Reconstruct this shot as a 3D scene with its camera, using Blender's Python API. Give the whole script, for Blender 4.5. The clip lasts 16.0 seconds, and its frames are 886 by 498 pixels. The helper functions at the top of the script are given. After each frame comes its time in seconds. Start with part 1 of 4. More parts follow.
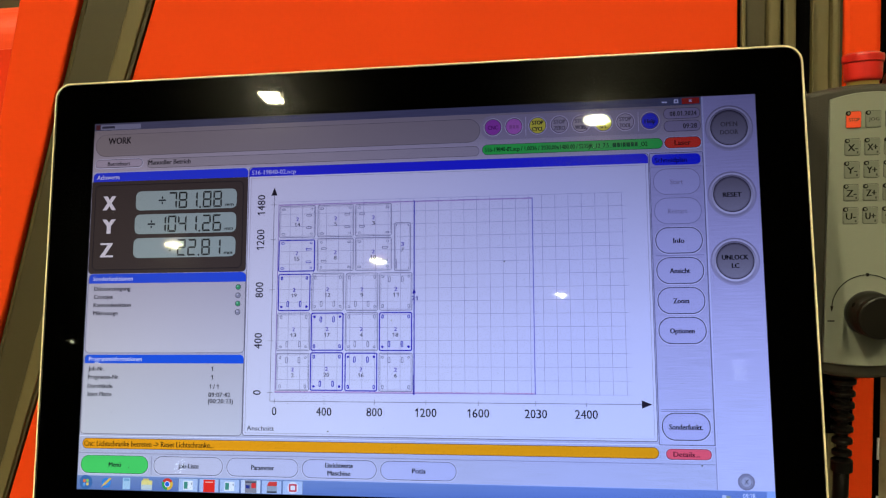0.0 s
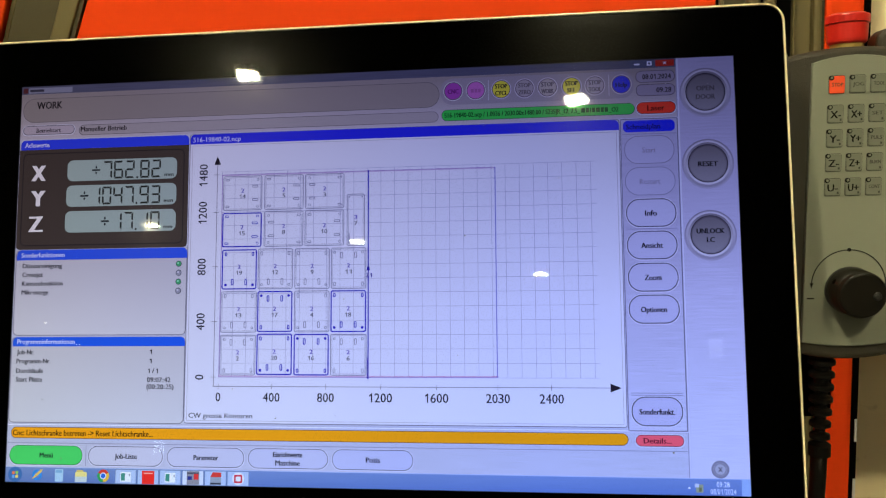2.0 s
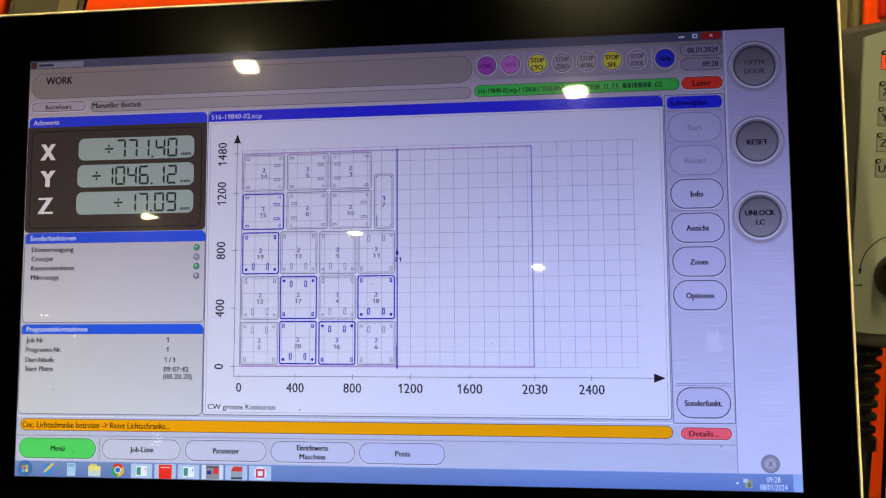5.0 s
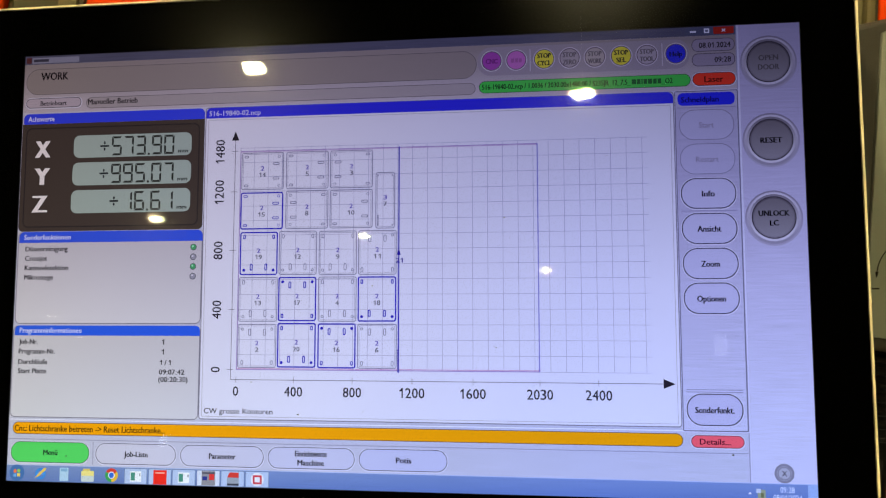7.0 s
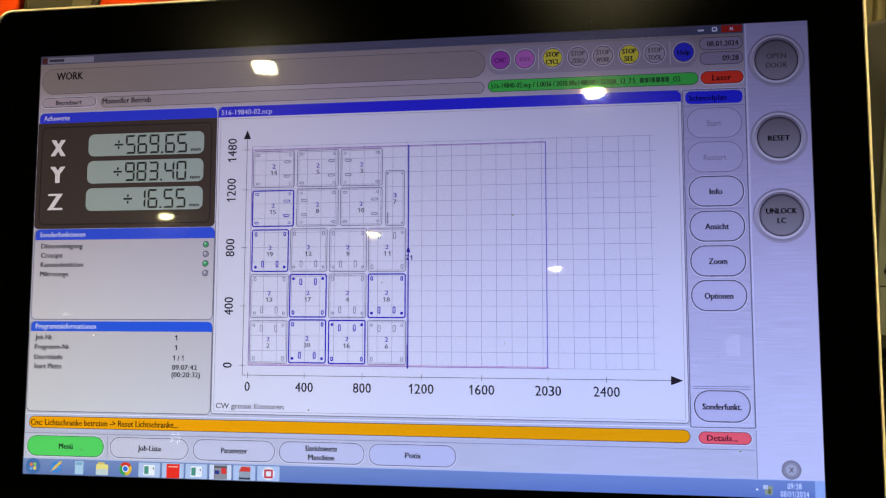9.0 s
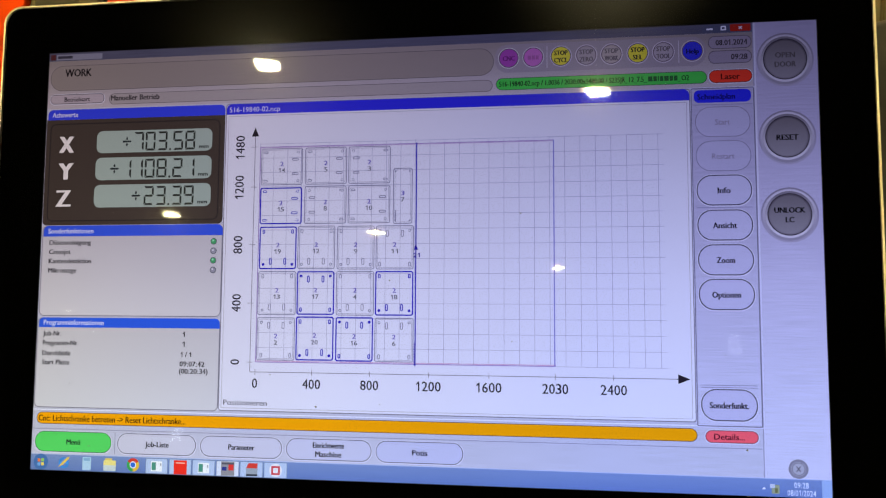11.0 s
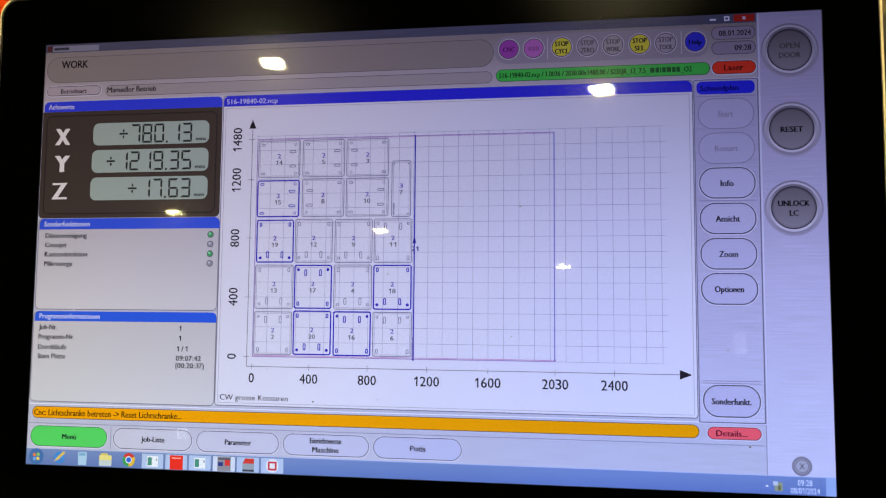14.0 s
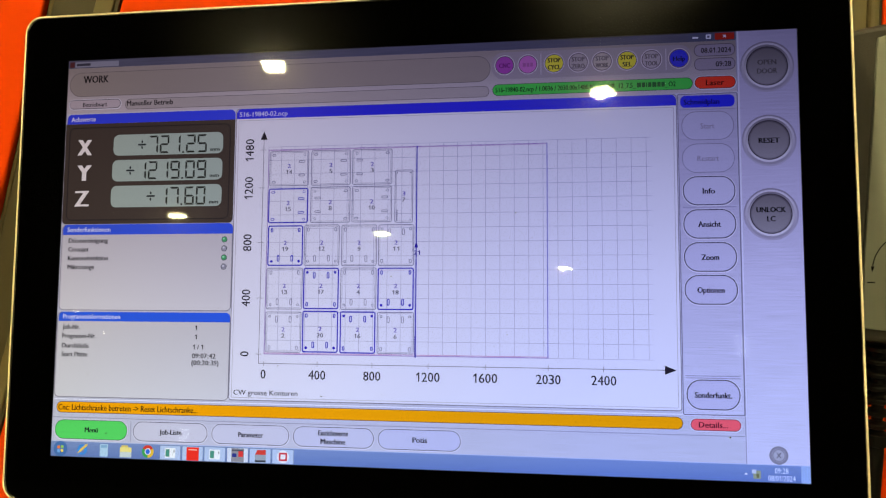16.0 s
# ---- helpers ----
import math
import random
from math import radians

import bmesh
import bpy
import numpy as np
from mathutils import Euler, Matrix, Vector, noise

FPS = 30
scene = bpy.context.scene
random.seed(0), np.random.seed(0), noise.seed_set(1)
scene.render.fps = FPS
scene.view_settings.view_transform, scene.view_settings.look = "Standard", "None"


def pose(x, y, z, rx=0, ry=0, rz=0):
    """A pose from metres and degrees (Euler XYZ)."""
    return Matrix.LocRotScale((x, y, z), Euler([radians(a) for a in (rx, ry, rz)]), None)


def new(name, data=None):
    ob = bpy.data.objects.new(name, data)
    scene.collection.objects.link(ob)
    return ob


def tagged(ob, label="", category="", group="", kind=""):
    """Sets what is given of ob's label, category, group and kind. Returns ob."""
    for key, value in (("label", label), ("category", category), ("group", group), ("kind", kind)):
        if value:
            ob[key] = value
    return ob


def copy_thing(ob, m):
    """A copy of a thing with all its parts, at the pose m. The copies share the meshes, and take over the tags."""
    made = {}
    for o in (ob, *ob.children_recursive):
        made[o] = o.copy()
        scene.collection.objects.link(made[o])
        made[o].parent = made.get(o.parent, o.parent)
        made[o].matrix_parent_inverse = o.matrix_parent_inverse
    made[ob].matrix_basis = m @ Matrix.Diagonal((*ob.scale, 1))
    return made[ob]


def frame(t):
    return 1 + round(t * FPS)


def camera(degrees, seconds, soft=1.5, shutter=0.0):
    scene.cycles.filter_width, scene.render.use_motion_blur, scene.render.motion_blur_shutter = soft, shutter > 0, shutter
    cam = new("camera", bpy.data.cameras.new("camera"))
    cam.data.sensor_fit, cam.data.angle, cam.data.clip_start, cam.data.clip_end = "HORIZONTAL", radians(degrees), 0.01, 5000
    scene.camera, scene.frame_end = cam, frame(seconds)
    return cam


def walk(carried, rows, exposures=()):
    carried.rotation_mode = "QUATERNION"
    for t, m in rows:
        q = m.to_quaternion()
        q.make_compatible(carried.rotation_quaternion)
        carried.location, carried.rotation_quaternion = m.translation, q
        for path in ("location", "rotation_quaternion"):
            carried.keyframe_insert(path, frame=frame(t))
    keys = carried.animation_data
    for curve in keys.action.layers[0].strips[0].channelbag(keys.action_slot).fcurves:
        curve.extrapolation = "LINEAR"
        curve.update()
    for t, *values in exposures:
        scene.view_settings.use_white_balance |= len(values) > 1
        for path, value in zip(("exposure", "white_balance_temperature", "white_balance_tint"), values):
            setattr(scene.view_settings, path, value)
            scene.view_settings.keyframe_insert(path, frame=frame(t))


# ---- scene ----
# ---------------------------------------------------------------- camera
# World: x right, y into the machine, z up. The display's centre stands at CENTRE, leaning back by LEAN_BACK degrees.
CENTRE, LEAN_BACK = 1.35, 12.0
SCREEN = pose(0, 0, CENTRE, -LEAN_BACK, 0, 0)
cam = camera(60.0, 16.0, soft=1.2)
# seconds, eye in the display's space (metres), yaw, pitch, roll in degrees
ROWS = [
    (0, 0.1142, -0.5823, -0.0308, 8.21, 6.64, -0.17),
    (0.5, 0.1200, -0.5820, -0.0306, 8.57, 6.31, -0.24),
    (1, 0.1307, -0.5772, -0.0324, 7.73, 5.89, -0.37),
    (1.5, 0.1319, -0.5686, -0.0334, 6.98, 5.37, -0.49),
    (2, 0.1253, -0.5390, -0.0310, 6.75, 5.16, -0.36),
    (2.5, 0.1122, -0.5165, -0.0321, 6.63, 5.32, -0.27),
    (3, 0.1068, -0.5175, -0.0323, 6.45, 4.76, -0.49),
    (3.5, 0.1058, -0.5220, -0.0312, 6.41, 4.36, -0.54),
    (4, 0.1009, -0.5231, -0.0340, 6.44, 4.44, -0.47),
    (6.5, 0.0974, -0.4973, -0.0331, 6.80, 4.75, -0.02),
    (7, 0.0988, -0.4985, -0.0349, 7.04, 4.79, -0.04),
    (7.5, 0.0999, -0.4983, -0.0354, 7.33, 4.69, -0.17),
    (8, 0.1019, -0.4992, -0.0344, 7.44, 4.67, -0.23),
    (8.5, 0.1010, -0.5020, -0.0356, 7.68, 4.71, -0.15),
    (9, 0.1004, -0.5032, -0.0361, 7.82, 4.68, 0.07),
    (11.5, 0.0965, -0.5042, -0.0367, 7.96, 4.55, 0.36),
    (12, 0.0973, -0.5036, -0.0396, 7.87, 4.66, 0.50),
    (12.5, 0.0984, -0.5028, -0.0388, 7.89, 4.54, 0.44),
    (13, 0.0989, -0.5015, -0.0396, 8.09, 4.65, 0.44),
    (13.5, 0.0997, -0.5008, -0.0384, 8.27, 4.50, 0.44),
    (14, 0.0998, -0.4972, -0.0394, 8.30, 4.46, 0.45),
    (14.5, 0.0967, -0.4976, -0.0403, 8.31, 4.57, 0.52),
    (15, 0.0981, -0.5009, -0.0395, 8.23, 4.58, 0.60),
    (15.5, 0.0994, -0.5094, -0.0412, 8.14, 4.63, 0.57),
    (16, 0.1053, -0.5298, -0.0411, 8.39, 4.65, 0.37),
]
walk(cam, [(t, SCREEN @ pose(x, y, z, 90 + pitch, -roll, yaw)) for t, x, y, z, yaw, pitch, roll in ROWS],
     exposures=[(0, -0.12, 5600, 12), (2.0, -0.10, 5620, 12), (3.5, 0.0, 6200, 9.5), (7.0, 0.0, 6300, 9), (12.0, 0.0, 6420, 9), (16.0, 0.0, 6420, 9)])

# ---------------------------------------------------------------- world and hall lamps
world = bpy.data.worlds.new("hall_air")
scene.world = world
world.use_nodes = True
world.node_tree.nodes["Background"].inputs[0].default_value = (0.9, 0.85, 0.7, 1)
world.node_tree.nodes["Background"].inputs[1].default_value = 0.0012
LAMP_GLOW = 420.0           # the hall's many lamps
UNSEEN_GLOW = 1750.0         # first of two unseen lamps, added to light machine and pendant
SECOND_GLOW = 1700.0
LAMP_HEIGHT = CENTRE + 7.0
# x, y, turn of each high-bay lamp
LAMPS = [
    (-5.04, -11.55, -6), (1.00, -13.00, 24), (-11.06, -19.75, 22), (-5.25, -21.65, 20), (0.36, -25.85, 38),
]
FAR_LAMPS = [(-23.4, -33.7, 26.0), (-25.5, -39.6, 16.0)]     # old dim lamps at the far end
UNSEEN_LAMPS = [(-3.0, -4.0, UNSEEN_GLOW), (1.0, -8.2, SECOND_GLOW)]


# ---------------------------------------------------------------- materials
def srgb(r, g, b):
    def lin(c):
        c /= 255
        return c / 12.92 if c <= 0.04045 else ((c + 0.055) / 1.055) ** 2.4
    return (lin(r), lin(g), lin(b), 1)


MATS = {}


def material(name):
    m = bpy.data.materials.new(name)
    m.use_nodes = True
    m.node_tree.nodes.clear()
    return m, m.node_tree.nodes, m.node_tree.links


def surface(name, base, rough=0.5, metal=0.0, vary=0.12, scale=30.0, bump=0.1, fine=400.0, coat=0.0, stretch=(1, 1, 1), wear=None, spec=0.5):
    """A real surface: base colour with variation at two scales, and fine relief."""
    if name in MATS:
        return MATS[name]
    m, n, l = material(name)
    out, p = n.new("ShaderNodeOutputMaterial"), n.new("ShaderNodeBsdfPrincipled")
    l.new(p.outputs[0], out.inputs[0])
    tc, mp = n.new("ShaderNodeTexCoord"), n.new("ShaderNodeMapping")
    mp.inputs["Scale"].default_value = stretch
    l.new(tc.outputs["Object"], mp.inputs[0])
    big, small = n.new("ShaderNodeTexNoise"), n.new("ShaderNodeTexNoise")
    big.inputs["Scale"].default_value, big.inputs["Detail"].default_value = scale, 4
    small.inputs["Scale"].default_value, small.inputs["Detail"].default_value = fine, 3
    l.new(mp.outputs[0], big.inputs[0]), l.new(mp.outputs[0], small.inputs[0])
    mix = n.new("ShaderNodeMix")
    mix.data_type = "RGBA"
    b = base[:3]
    mix.inputs[6].default_value = (*[c * (1 - vary) for c in b], 1)
    mix.inputs[7].default_value = (*[min(1, c * (1 + vary)) for c in b], 1)
    l.new(big.outputs[0], mix.inputs[0])
    col = mix.outputs[2]
    if wear:
        ramp = n.new("ShaderNodeValToRGB")
        ramp.color_ramp.elements[0].position, ramp.color_ramp.elements[1].position = 0.62, 0.72
        spots = n.new("ShaderNodeTexNoise")
        spots.inputs["Scale"].default_value, spots.inputs["Detail"].default_value = scale * 5, 6
        l.new(mp.outputs[0], spots.inputs[0]), l.new(spots.outputs[0], ramp.inputs[0])
        mix2 = n.new("ShaderNodeMix")
        mix2.data_type = "RGBA"
        mix2.inputs[7].default_value = wear
        half = n.new("ShaderNodeMath")
        half.operation = "MULTIPLY"
        half.inputs[1].default_value = 0.35
        l.new(ramp.outputs[0], half.inputs[0]), l.new(half.outputs[0], mix2.inputs[0]), l.new(col, mix2.inputs[6])
        col = mix2.outputs[2]
    l.new(col, p.inputs["Base Color"])
    rr = n.new("ShaderNodeMapRange")
    rr.inputs[3].default_value, rr.inputs[4].default_value = max(0.02, rough - 0.08), min(1, rough + 0.08)
    l.new(small.outputs[0], rr.inputs[0]), l.new(rr.outputs[0], p.inputs["Roughness"])
    p.inputs["Metallic"].default_value = metal
    p.inputs["Coat Weight"].default_value = coat
    p.inputs["Specular IOR Level"].default_value = spec
    if bump:
        bp = n.new("ShaderNodeBump")
        bp.inputs["Strength"].default_value, bp.inputs["Distance"].default_value = bump, 0.001
        l.new(small.outputs[0], bp.inputs["Height"]), l.new(bp.outputs[0], p.inputs["Normal"])
    MATS[name] = m
    return m


def glow(rgb, grain=0.0, brushed=False, fade=None):
    """A colour shown by the backlit display. The viewing angle's dimming towards the upper edge is put into it.
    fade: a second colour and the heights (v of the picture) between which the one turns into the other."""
    key = ("glow", rgb, grain, brushed, fade)
    if key in MATS:
        return MATS[key]
    m, n, l = material("display_colour")
    out, e = n.new("ShaderNodeOutputMaterial"), n.new("ShaderNodeEmission")
    l.new(e.outputs[0], out.inputs[0])
    tc, sep = n.new("ShaderNodeTexCoord"), n.new("ShaderNodeSeparateXYZ")
    l.new(tc.outputs["Object"], sep.inputs[0])
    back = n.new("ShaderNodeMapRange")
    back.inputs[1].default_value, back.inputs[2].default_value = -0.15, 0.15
    back.inputs[3].default_value, back.inputs[4].default_value = VIEW_FALLOFF
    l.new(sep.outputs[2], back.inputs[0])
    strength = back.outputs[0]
    tone = n.new("ShaderNodeTexNoise")
    tone.inputs["Scale"].default_value, tone.inputs["Detail"].default_value = 6.0, 2
    l.new(tc.outputs["Object"], tone.inputs[0])
    tr = n.new("ShaderNodeMapRange")
    tr.inputs[3].default_value, tr.inputs[4].default_value = 0.93, 1.07
    l.new(tone.outputs[0], tr.inputs[0])
    mul0 = n.new("ShaderNodeMath")
    mul0.operation = "MULTIPLY"
    l.new(strength, mul0.inputs[0]), l.new(tr.outputs[0], mul0.inputs[1])
    strength = mul0.outputs[0]
    if grain:
        mp, no, mr, mul = n.new("ShaderNodeMapping"), n.new("ShaderNodeTexNoise"), n.new("ShaderNodeMapRange"), n.new("ShaderNodeMath")
        mp.inputs["Scale"].default_value = (34, 1, 1150) if brushed else (500, 1, 500)
        no.inputs["Scale"].default_value, no.inputs["Detail"].default_value = 1.0, 3
        mr.inputs[3].default_value, mr.inputs[4].default_value = 1 - grain, 1 + grain
        mul.operation = "MULTIPLY"
        l.new(tc.outputs["Object"], mp.inputs[0]), l.new(mp.outputs[0], no.inputs[0]), l.new(no.outputs[0], mr.inputs[0])
        l.new(mr.outputs[0], mul.inputs[0]), l.new(strength, mul.inputs[1])
        strength = mul.outputs[0]
    # the same viewing-angle dimming, stronger towards the upper corner on the far side
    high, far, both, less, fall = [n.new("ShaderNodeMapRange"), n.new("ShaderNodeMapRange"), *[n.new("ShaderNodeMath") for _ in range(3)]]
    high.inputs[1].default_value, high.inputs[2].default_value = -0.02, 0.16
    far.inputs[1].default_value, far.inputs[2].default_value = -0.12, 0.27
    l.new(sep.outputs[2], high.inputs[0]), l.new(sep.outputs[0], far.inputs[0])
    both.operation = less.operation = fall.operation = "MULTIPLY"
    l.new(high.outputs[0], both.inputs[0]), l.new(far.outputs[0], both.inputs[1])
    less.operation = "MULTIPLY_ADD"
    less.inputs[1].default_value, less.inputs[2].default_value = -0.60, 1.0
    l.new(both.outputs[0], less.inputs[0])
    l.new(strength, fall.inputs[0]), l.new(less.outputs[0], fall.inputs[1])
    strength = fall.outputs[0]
    l.new(strength, e.inputs[1])
    if fade:
        other, v0, v1 = fade
        mr, mx = n.new("ShaderNodeMapRange"), n.new("ShaderNodeMix")
        mx.data_type = "RGBA"
        mr.inputs[1].default_value, mr.inputs[2].default_value = (540 - v0) * PX, (540 - v1) * PX
        l.new(sep.outputs[2], mr.inputs[0]), l.new(mr.outputs[0], mx.inputs[0])
        mx.inputs[6].default_value, mx.inputs[7].default_value = shown(rgb), shown(other)
        colour = mx.outputs[2]
    else:
        plain = n.new("ShaderNodeRGB")
        plain.outputs[0].default_value = shown(rgb)
        colour = plain.outputs[0]
    # cooler from one side to the other: viewing angle and reflections put into the colour
    side, tint, tone2 = n.new("ShaderNodeMapRange"), n.new("ShaderNodeMix"), n.new("ShaderNodeMix")
    side.inputs[1].default_value, side.inputs[2].default_value = -0.265, 0.13
    tint.data_type = tone2.data_type = "RGBA"
    tint.inputs[6].default_value, tint.inputs[7].default_value = (1.17, 1.10, 0.80, 1), (0.925, 0.965, 1.07, 1)
    tone2.blend_type = "MULTIPLY"
    tone2.inputs[0].default_value = 1.0
    l.new(sep.outputs[0], side.inputs[0]), l.new(side.outputs[0], tint.inputs[0])
    l.new(colour, tone2.inputs[6]), l.new(tint.outputs[2], tone2.inputs[7])
    # and greener from the upper edge to the lower one, a viewing-angle shift put in
    rise, hue, tone3 = n.new("ShaderNodeMapRange"), n.new("ShaderNodeMix"), n.new("ShaderNodeMix")
    rise.inputs[1].default_value, rise.inputs[2].default_value = -0.13, 0.14
    hue.data_type = tone3.data_type = "RGBA"
    hue.inputs[6].default_value, hue.inputs[7].default_value = (0.935, 1.015, 1.0, 1), (1.05, 0.975, 1.02, 1)
    tone3.blend_type = "MULTIPLY"
    tone3.inputs[0].default_value = 1.0
    l.new(sep.outputs[2], rise.inputs[0]), l.new(rise.outputs[0], hue.inputs[0])
    l.new(tone2.outputs[2], tone3.inputs[6]), l.new(hue.outputs[2], tone3.inputs[7]), l.new(tone3.outputs[2], e.inputs[0])
    MATS[key] = m
    return m


def shown(rgb):
    """A colour as the cool white backlight shows it."""
    r, g, b, a = srgb(*rgb)
    return (r * 0.745, g * 0.75, b * 0.965, a)


PX = 0.531 / 1920          # metres to one dot of the 1920 x 1080 display
STEP = 0.00006             # depth of one layer of the picture
VIEW_FALLOFF = (1.34, 0.60)   # painted dimming: strength at the lower and at the upper edge


def glass_material():
    """Clear cover glass: a sharp reflection, plus two wider lobes standing in for lens bloom and haze."""
    m, n, l = material("cover_glass")
    out, mix, tr, fr = n.new("ShaderNodeOutputMaterial"), n.new("ShaderNodeMixShader"), n.new("ShaderNodeBsdfTransparent"), n.new("ShaderNodeFresnel")
    fr.inputs[0].default_value = 1.27
    sharp = n.new("ShaderNodeBsdfGlossy")
    sharp.inputs["Roughness"].default_value = 0.012
    gloss = sharp.outputs[0]
    for rough, share in ((0.115, 0.055), (0.20, 0.10)):
        haze, both = n.new("ShaderNodeBsdfGlossy"), n.new("ShaderNodeMixShader")
        haze.distribution = "BECKMANN"
        haze.inputs["Roughness"].default_value, both.inputs[0].default_value = rough, share
        l.new(gloss, both.inputs[1]), l.new(haze.outputs[0], both.inputs[2])
        gloss = both.outputs[0]
    l.new(fr.outputs[0], mix.inputs[0]), l.new(tr.outputs[0], mix.inputs[1]), l.new(gloss, mix.inputs[2])
    l.new(mix.outputs[0], out.inputs[0])
    return m


def lamp_material(power):
    m, n, l = material("lamp_diffuser")
    out, e = n.new("ShaderNodeOutputMaterial"), n.new("ShaderNodeEmission")
    e.inputs[0].default_value, e.inputs[1].default_value = (1.0, 0.83, 0.42, 1), power
    l.new(e.outputs[0], out.inputs[0])
    return m


ORANGE = surface("orange_powder_coat", (0.84, 0.064, 0.0015), 0.5, 0, 0.06, 5, 0.05, 900, spec=0.06)
ORANGE_GLOSS = surface("orange_gloss_paint", (0.84, 0.066, 0.002), 0.34, 0, 0.06, 6, 0.03, 900, spec=0.5)
ORANGE_DEEP = surface("orange_red_paint", (0.74, 0.04, 0.003), 0.45, 0, 0.06, 8, 0.05, 900, spec=0.15)
OLIVE = surface("dark_olive_grey_rubber", (0.056, 0.045, 0.017), 0.55, 0, 0.14, 9, 0.06, 500)
OLIVE_LIGHT = surface("olive_grey_aluminium_profile", (0.150, 0.122, 0.052), 0.45, 0.1, 0.12, 10, 0.2, 600, stretch=(1, 1, 0.1))
GAP = surface("black_gap", (0.0012, 0.0011, 0.001), 0.8, 0, 0.1, 20, 0.0, spec=0.02)
BEIGE = surface("cream_painted_sheet", (0.84, 0.70, 0.44), 0.5, 0, 0.05, 7, 0.3, 500, wear=(0.5, 0.38, 0.2, 1))
CREAM = surface("cream_lacquered_edge", (0.80, 0.70, 0.46), 0.32, 0, 0.05, 60, 0.05, 900)
BLACK = surface("black_plastic", (0.008, 0.008, 0.009), 0.4, 0, 0.2, 40, 0.25, 900)
BEZEL = surface("black_glass_print", (0.0003, 0.0003, 0.0003), 0.6, 0, 0.1, 40, 0.0, spec=0.0)
GREY_DARK = surface("dark_grey_pendant_plastic", (0.036, 0.031, 0.022), 0.5, 0, 0.1, 25, 0.35, 1200)
FACE = surface("grey_beige_membrane_foil", (0.225, 0.237, 0.195), 0.45, 0, 0.05, 20, 0.15, 1500)
KEY = surface("grey_key_foil", (0.165, 0.175, 0.142), 0.42, 0, 0.06, 60, 0.12, 1500)
KEY_RED = surface("orange_red_key_foil", (0.85, 0.09, 0.02), 0.42, 0, 0.05, 60, 0.1, 1500)
INK = surface("black_print", (0.008, 0.008, 0.007), 0.6, 0, 0.1, 80, 0.0, spec=0.08)
INK_GREY = surface("grey_print", (0.045, 0.043, 0.036), 0.55, 0, 0.1, 80, 0.0)
RED_PLASTIC = surface("red_mushroom_plastic", (0.62, 0.022, 0.012), 0.35, 0, 0.08, 40, 0.08, 900)
YELLOW_OLD = surface("yellow_olive_plastic", (0.38, 0.27, 0.06), 0.5, 0, 0.1, 40, 0.1)
RUBBER = surface("black_rubber", (0.0042, 0.0038, 0.0032), 0.5, 0, 0.2, 50, 0.3, 900, spec=0.2)
CHROME = surface("chromed_steel", (0.7, 0.7, 0.7), 0.18, 1, 0.04, 40, 0.03)
KNOB = surface("black_knob_plastic", (0.0075, 0.0066, 0.005), 0.38, 0, 0.2, 60, 0.2, 900, spec=0.22)
WHITE = surface("painted_reflection", (0.75, 0.77, 0.8), 0.5, 0, 0.05, 60, 0.05)
CONCRETE = surface("grey_hall_floor", (0.07, 0.066, 0.058), 0.5, 0, 0.2, 0.8, 0.2, 60, wear=(0.1, 0.1, 0.09, 1))
HALL = surface("hall_wall_sheet", (0.035, 0.033, 0.029), 0.7, 0, 0.15, 0.6, 0.2, 20)
ROOF = surface("dark_hall_roof", (0.02, 0.019, 0.018), 0.8, 0, 0.2, 0.5, 0.2, 20)
STEEL = surface("grey_lamp_housing", (0.3, 0.3, 0.3), 0.5, 0.3, 0.1, 20, 0.1)


# ---------------------------------------------------------------- mesh helpers
def part(name, bm, mat, parent=None, label="", smooth=False):
    me = bm
    if isinstance(bm, bmesh.types.BMesh):
        me = bpy.data.meshes.new(name)
        bm.to_mesh(me)
        bm.free()
    if smooth:
        for p in me.polygons:
            p.use_smooth = True
    if mat is not None:
        me.materials.clear()
        me.materials.append(mat)
    ob = new(name, me)
    ob.parent = parent
    if label:
        tagged(ob, label)
    return ob


def thing(name, m, label, category, group="", kind=""):
    ob = new(name)
    ob.empty_display_size = 0.05
    ob.matrix_world = m
    return tagged(ob, label, category, group, kind)


def box(x0, x1, y0, y1, z0, z1, bevel=0.0, bm=None, seg=2):
    own = bmesh.new()
    vs = [own.verts.new((x, y, z)) for x in (x0, x1) for y in (y0, y1) for z in (z0, z1)]
    for f in ((0, 1, 3, 2), (4, 6, 7, 5), (0, 4, 5, 1), (2, 3, 7, 6), (0, 2, 6, 4), (1, 5, 7, 3)):
        own.faces.new([vs[i] for i in f])
    bmesh.ops.recalc_face_normals(own, faces=own.faces)
    if bevel:
        bmesh.ops.bevel(own, geom=own.edges[:], offset=bevel, segments=seg, affect="EDGES", profile=0.5)
    return join(bm, own)


def join(bm, own):
    if bm is None:
        return own
    tmp = bpy.data.meshes.new("tmp")
    own.to_mesh(tmp)
    own.free()
    bm.from_mesh(tmp)
    bpy.data.meshes.remove(tmp)
    return bm


def prism(outline, y0, y1, bevel=0.0, seg=2, bm=None):
    """A closed outline in x and z, between two depths."""
    own = bmesh.new()
    a = [own.verts.new((x, y0, z)) for x, z in outline]
    b = [own.verts.new((x, y1, z)) for x, z in outline]
    k = len(a)
    fa = own.faces.new(a)
    fb = own.faces.new(b[::-1])
    for i in range(k):
        own.faces.new((a[i], b[i], b[(i + 1) % k], a[(i + 1) % k]))
    bmesh.ops.recalc_face_normals(own, faces=own.faces)
    if bevel:
        bmesh.ops.bevel(own, geom=[e for e in own.edges if e in fa.edges[:] or e in fb.edges[:]], offset=bevel, segments=seg, affect="EDGES", profile=0.5)
    return join(bm, own)


